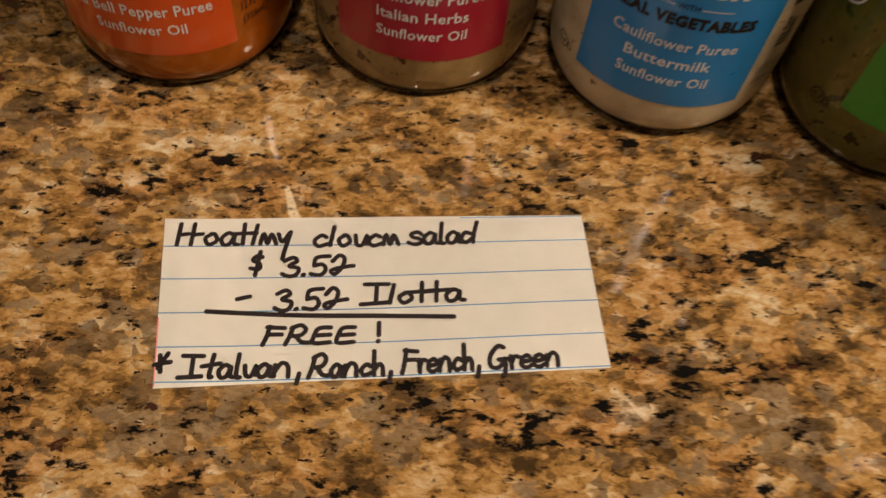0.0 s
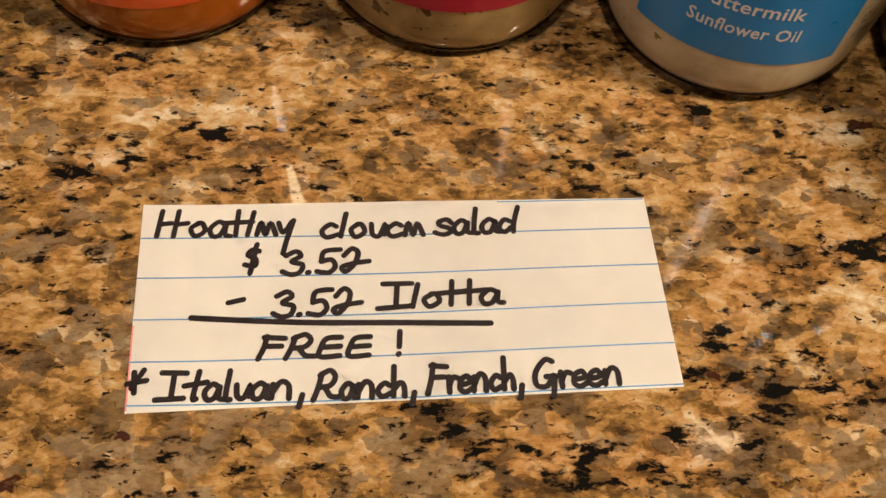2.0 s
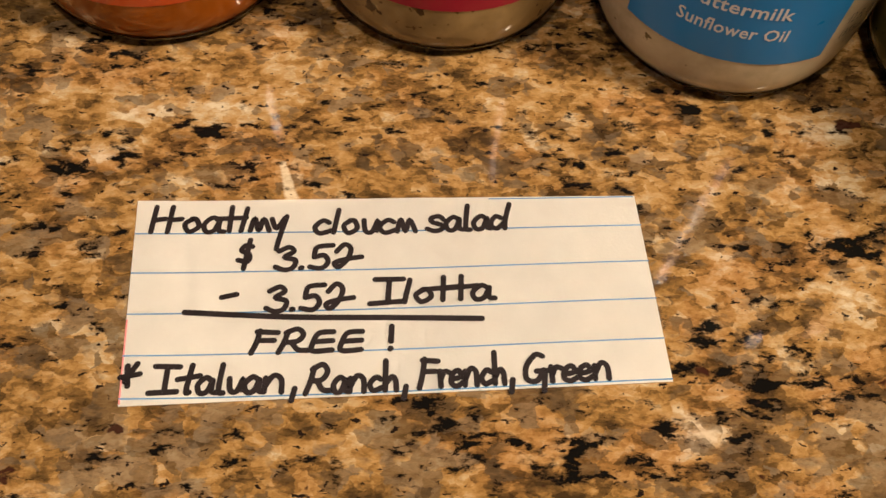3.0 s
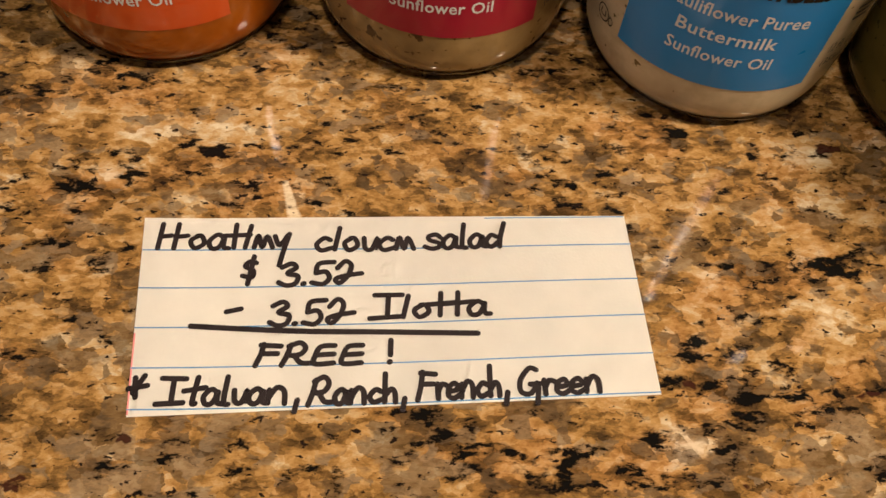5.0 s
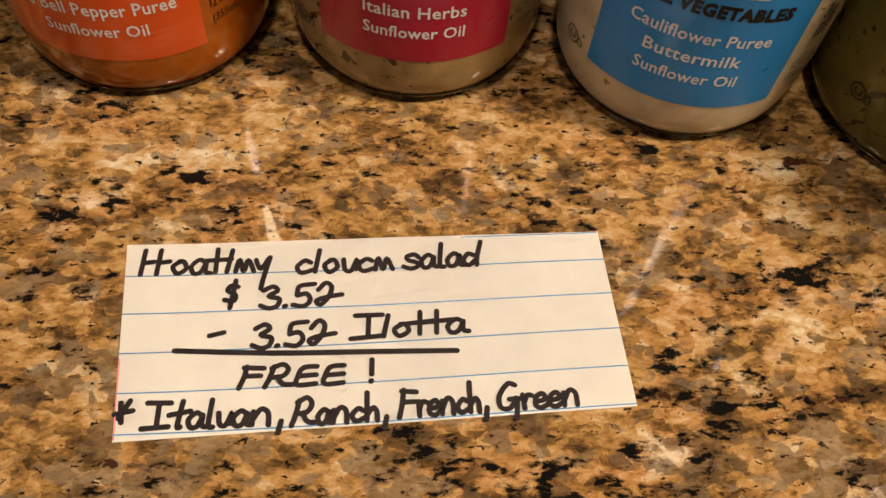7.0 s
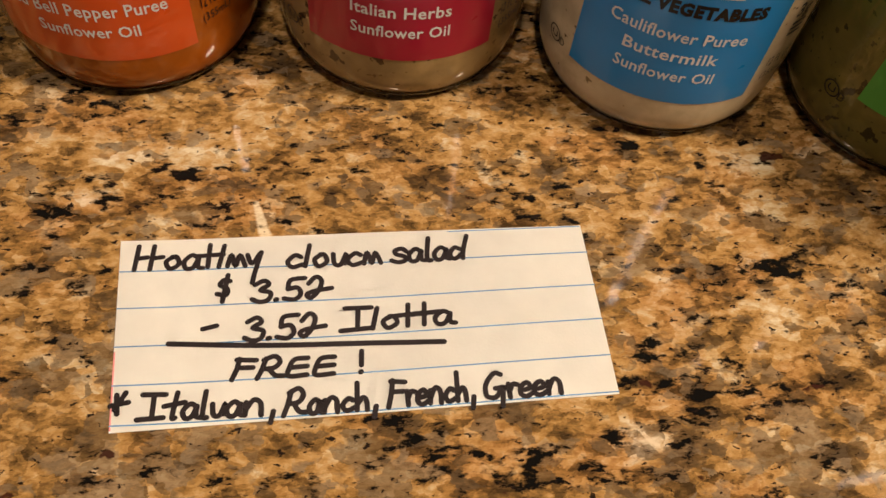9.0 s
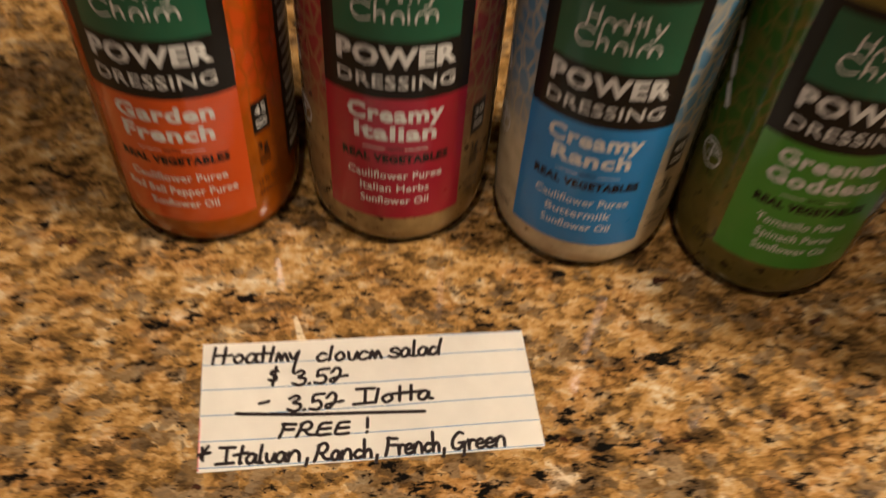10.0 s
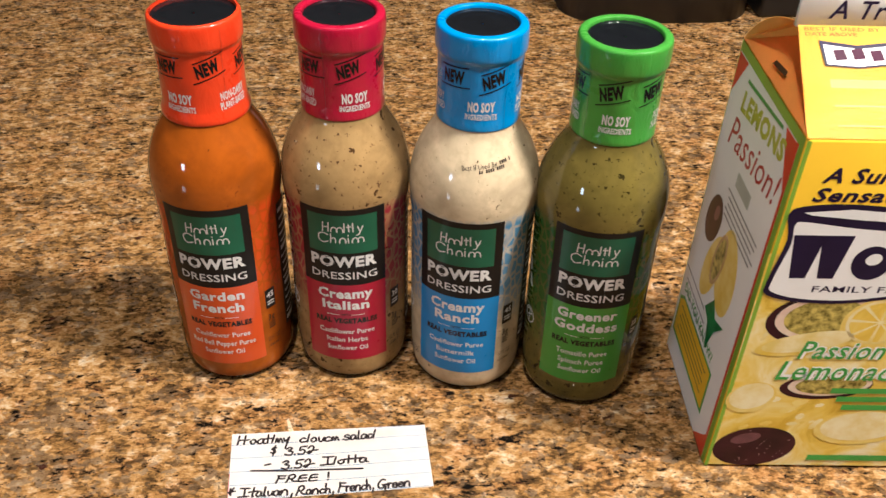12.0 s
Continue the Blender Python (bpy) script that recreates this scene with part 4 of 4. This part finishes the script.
    pen("y", 0.6, ".05,.5 .2,.15 .45,.55|.5,.6 .3,-.2 .22,-.62")
    pen("-", 0.8, "0,.3 .8,.4")
    pen("T", 0.5, ".25,.95 .2,.05|-.2,.5 .7,.55")

    def write(text, x0, y0, x1, y1, height, width=1.07):
        total = sum(pens[c][0] for c in text)
        k = math.hypot(x1 - x0, y1 - y0) / total
        at = 0.0
        for c in text:
            w, lines = pens[c]
            strokes = []
            for s in lines:
                strokes.append([(x0 + (x1 - x0) * (at + px) / total, y0 + (y1 - y0) * (at + px) / total + py * height) for px, py in s])
            at += w
            part("letter", ribbon_bm(strokes, width, ink), INK, sheet)

    write("^^oaT/my", -47.0, -7.3, -19.8, -8.0, 6.0)
    write("c/oicm", -15.2, -8.4, 5.0, -8.2, 6.0)
    write("salad", 7.2, -7.9, 23.4, -7.4, 5.6)
    write("$", -29.6, -15.6, -26.6, -15.4, 5.6)
    write("3.52", -22.2, -16.3, -5.2, -15.6, 5.0)
    write("-", -32.0, -23.0, -29.2, -22.8, 4.0)
    write("3.52", -23.6, -25.0, -6.7, -24.4, 5.2)
    write("I/oTTa", -4.2, -23.8, 19.4, -22.9, 5.4)
    part("writing", ribbon_bm([[(-38.6, -24.7), (-19.3, -26.1), (0, -26.5), (16.9, -27.0)]], 1.15, ink), INK, sheet)
    write("FREE", -26.0, -33.2, -4.8, -33.2, 4.4)
    write("!", -1.6, -33.2, 0.6, -33.0, 4.9)
    write("*", -49.0, -39.6, -45.2, -39.2, 4.6)
    write("Italian,", -43.6, -40.6, -16.6, -40.8, 5.4)
    write("Ranch,", -16.0, -41.2, 3.2, -40.8, 5.2)
    write("French,", 4.6, -40.6, 22.6, -40.0, 5.6)
    write("Green", 24.0, -40.2, 40.4, -39.6, 5.4)
    return note


paper_note()


# ---- far end of the counter ----
def dark_case():
    thing = new("dark_case")
    tagged(thing, "dark grey rounded case standing on the granite", "case")
    shell = box(0.226, 0.420, 0.506, 0.700, 0.0, 0.13)
    upright = [e for e in shell.edges if abs(e.verts[0].co.z - e.verts[1].co.z) > 0.1]
    bmesh.ops.bevel(shell, geom=upright, offset=0.045, segments=8, profile=0.5, affect="EDGES")
    part("shell", shell, plain("dark_grey_plastic", (0.035, 0.035, 0.038), 0.5, scale=80, grain=0.2), thing)
    return thing


dark_case()
black = new("black_box")
tagged(black, "black box standing beside the dark grey case", "box")
part("box_body", box(0.424, 0.600, 0.515, 0.700, 0.0, 0.13, 0.004, 2), plain("black_plastic", (0.008, 0.008, 0.009), 0.4), black)
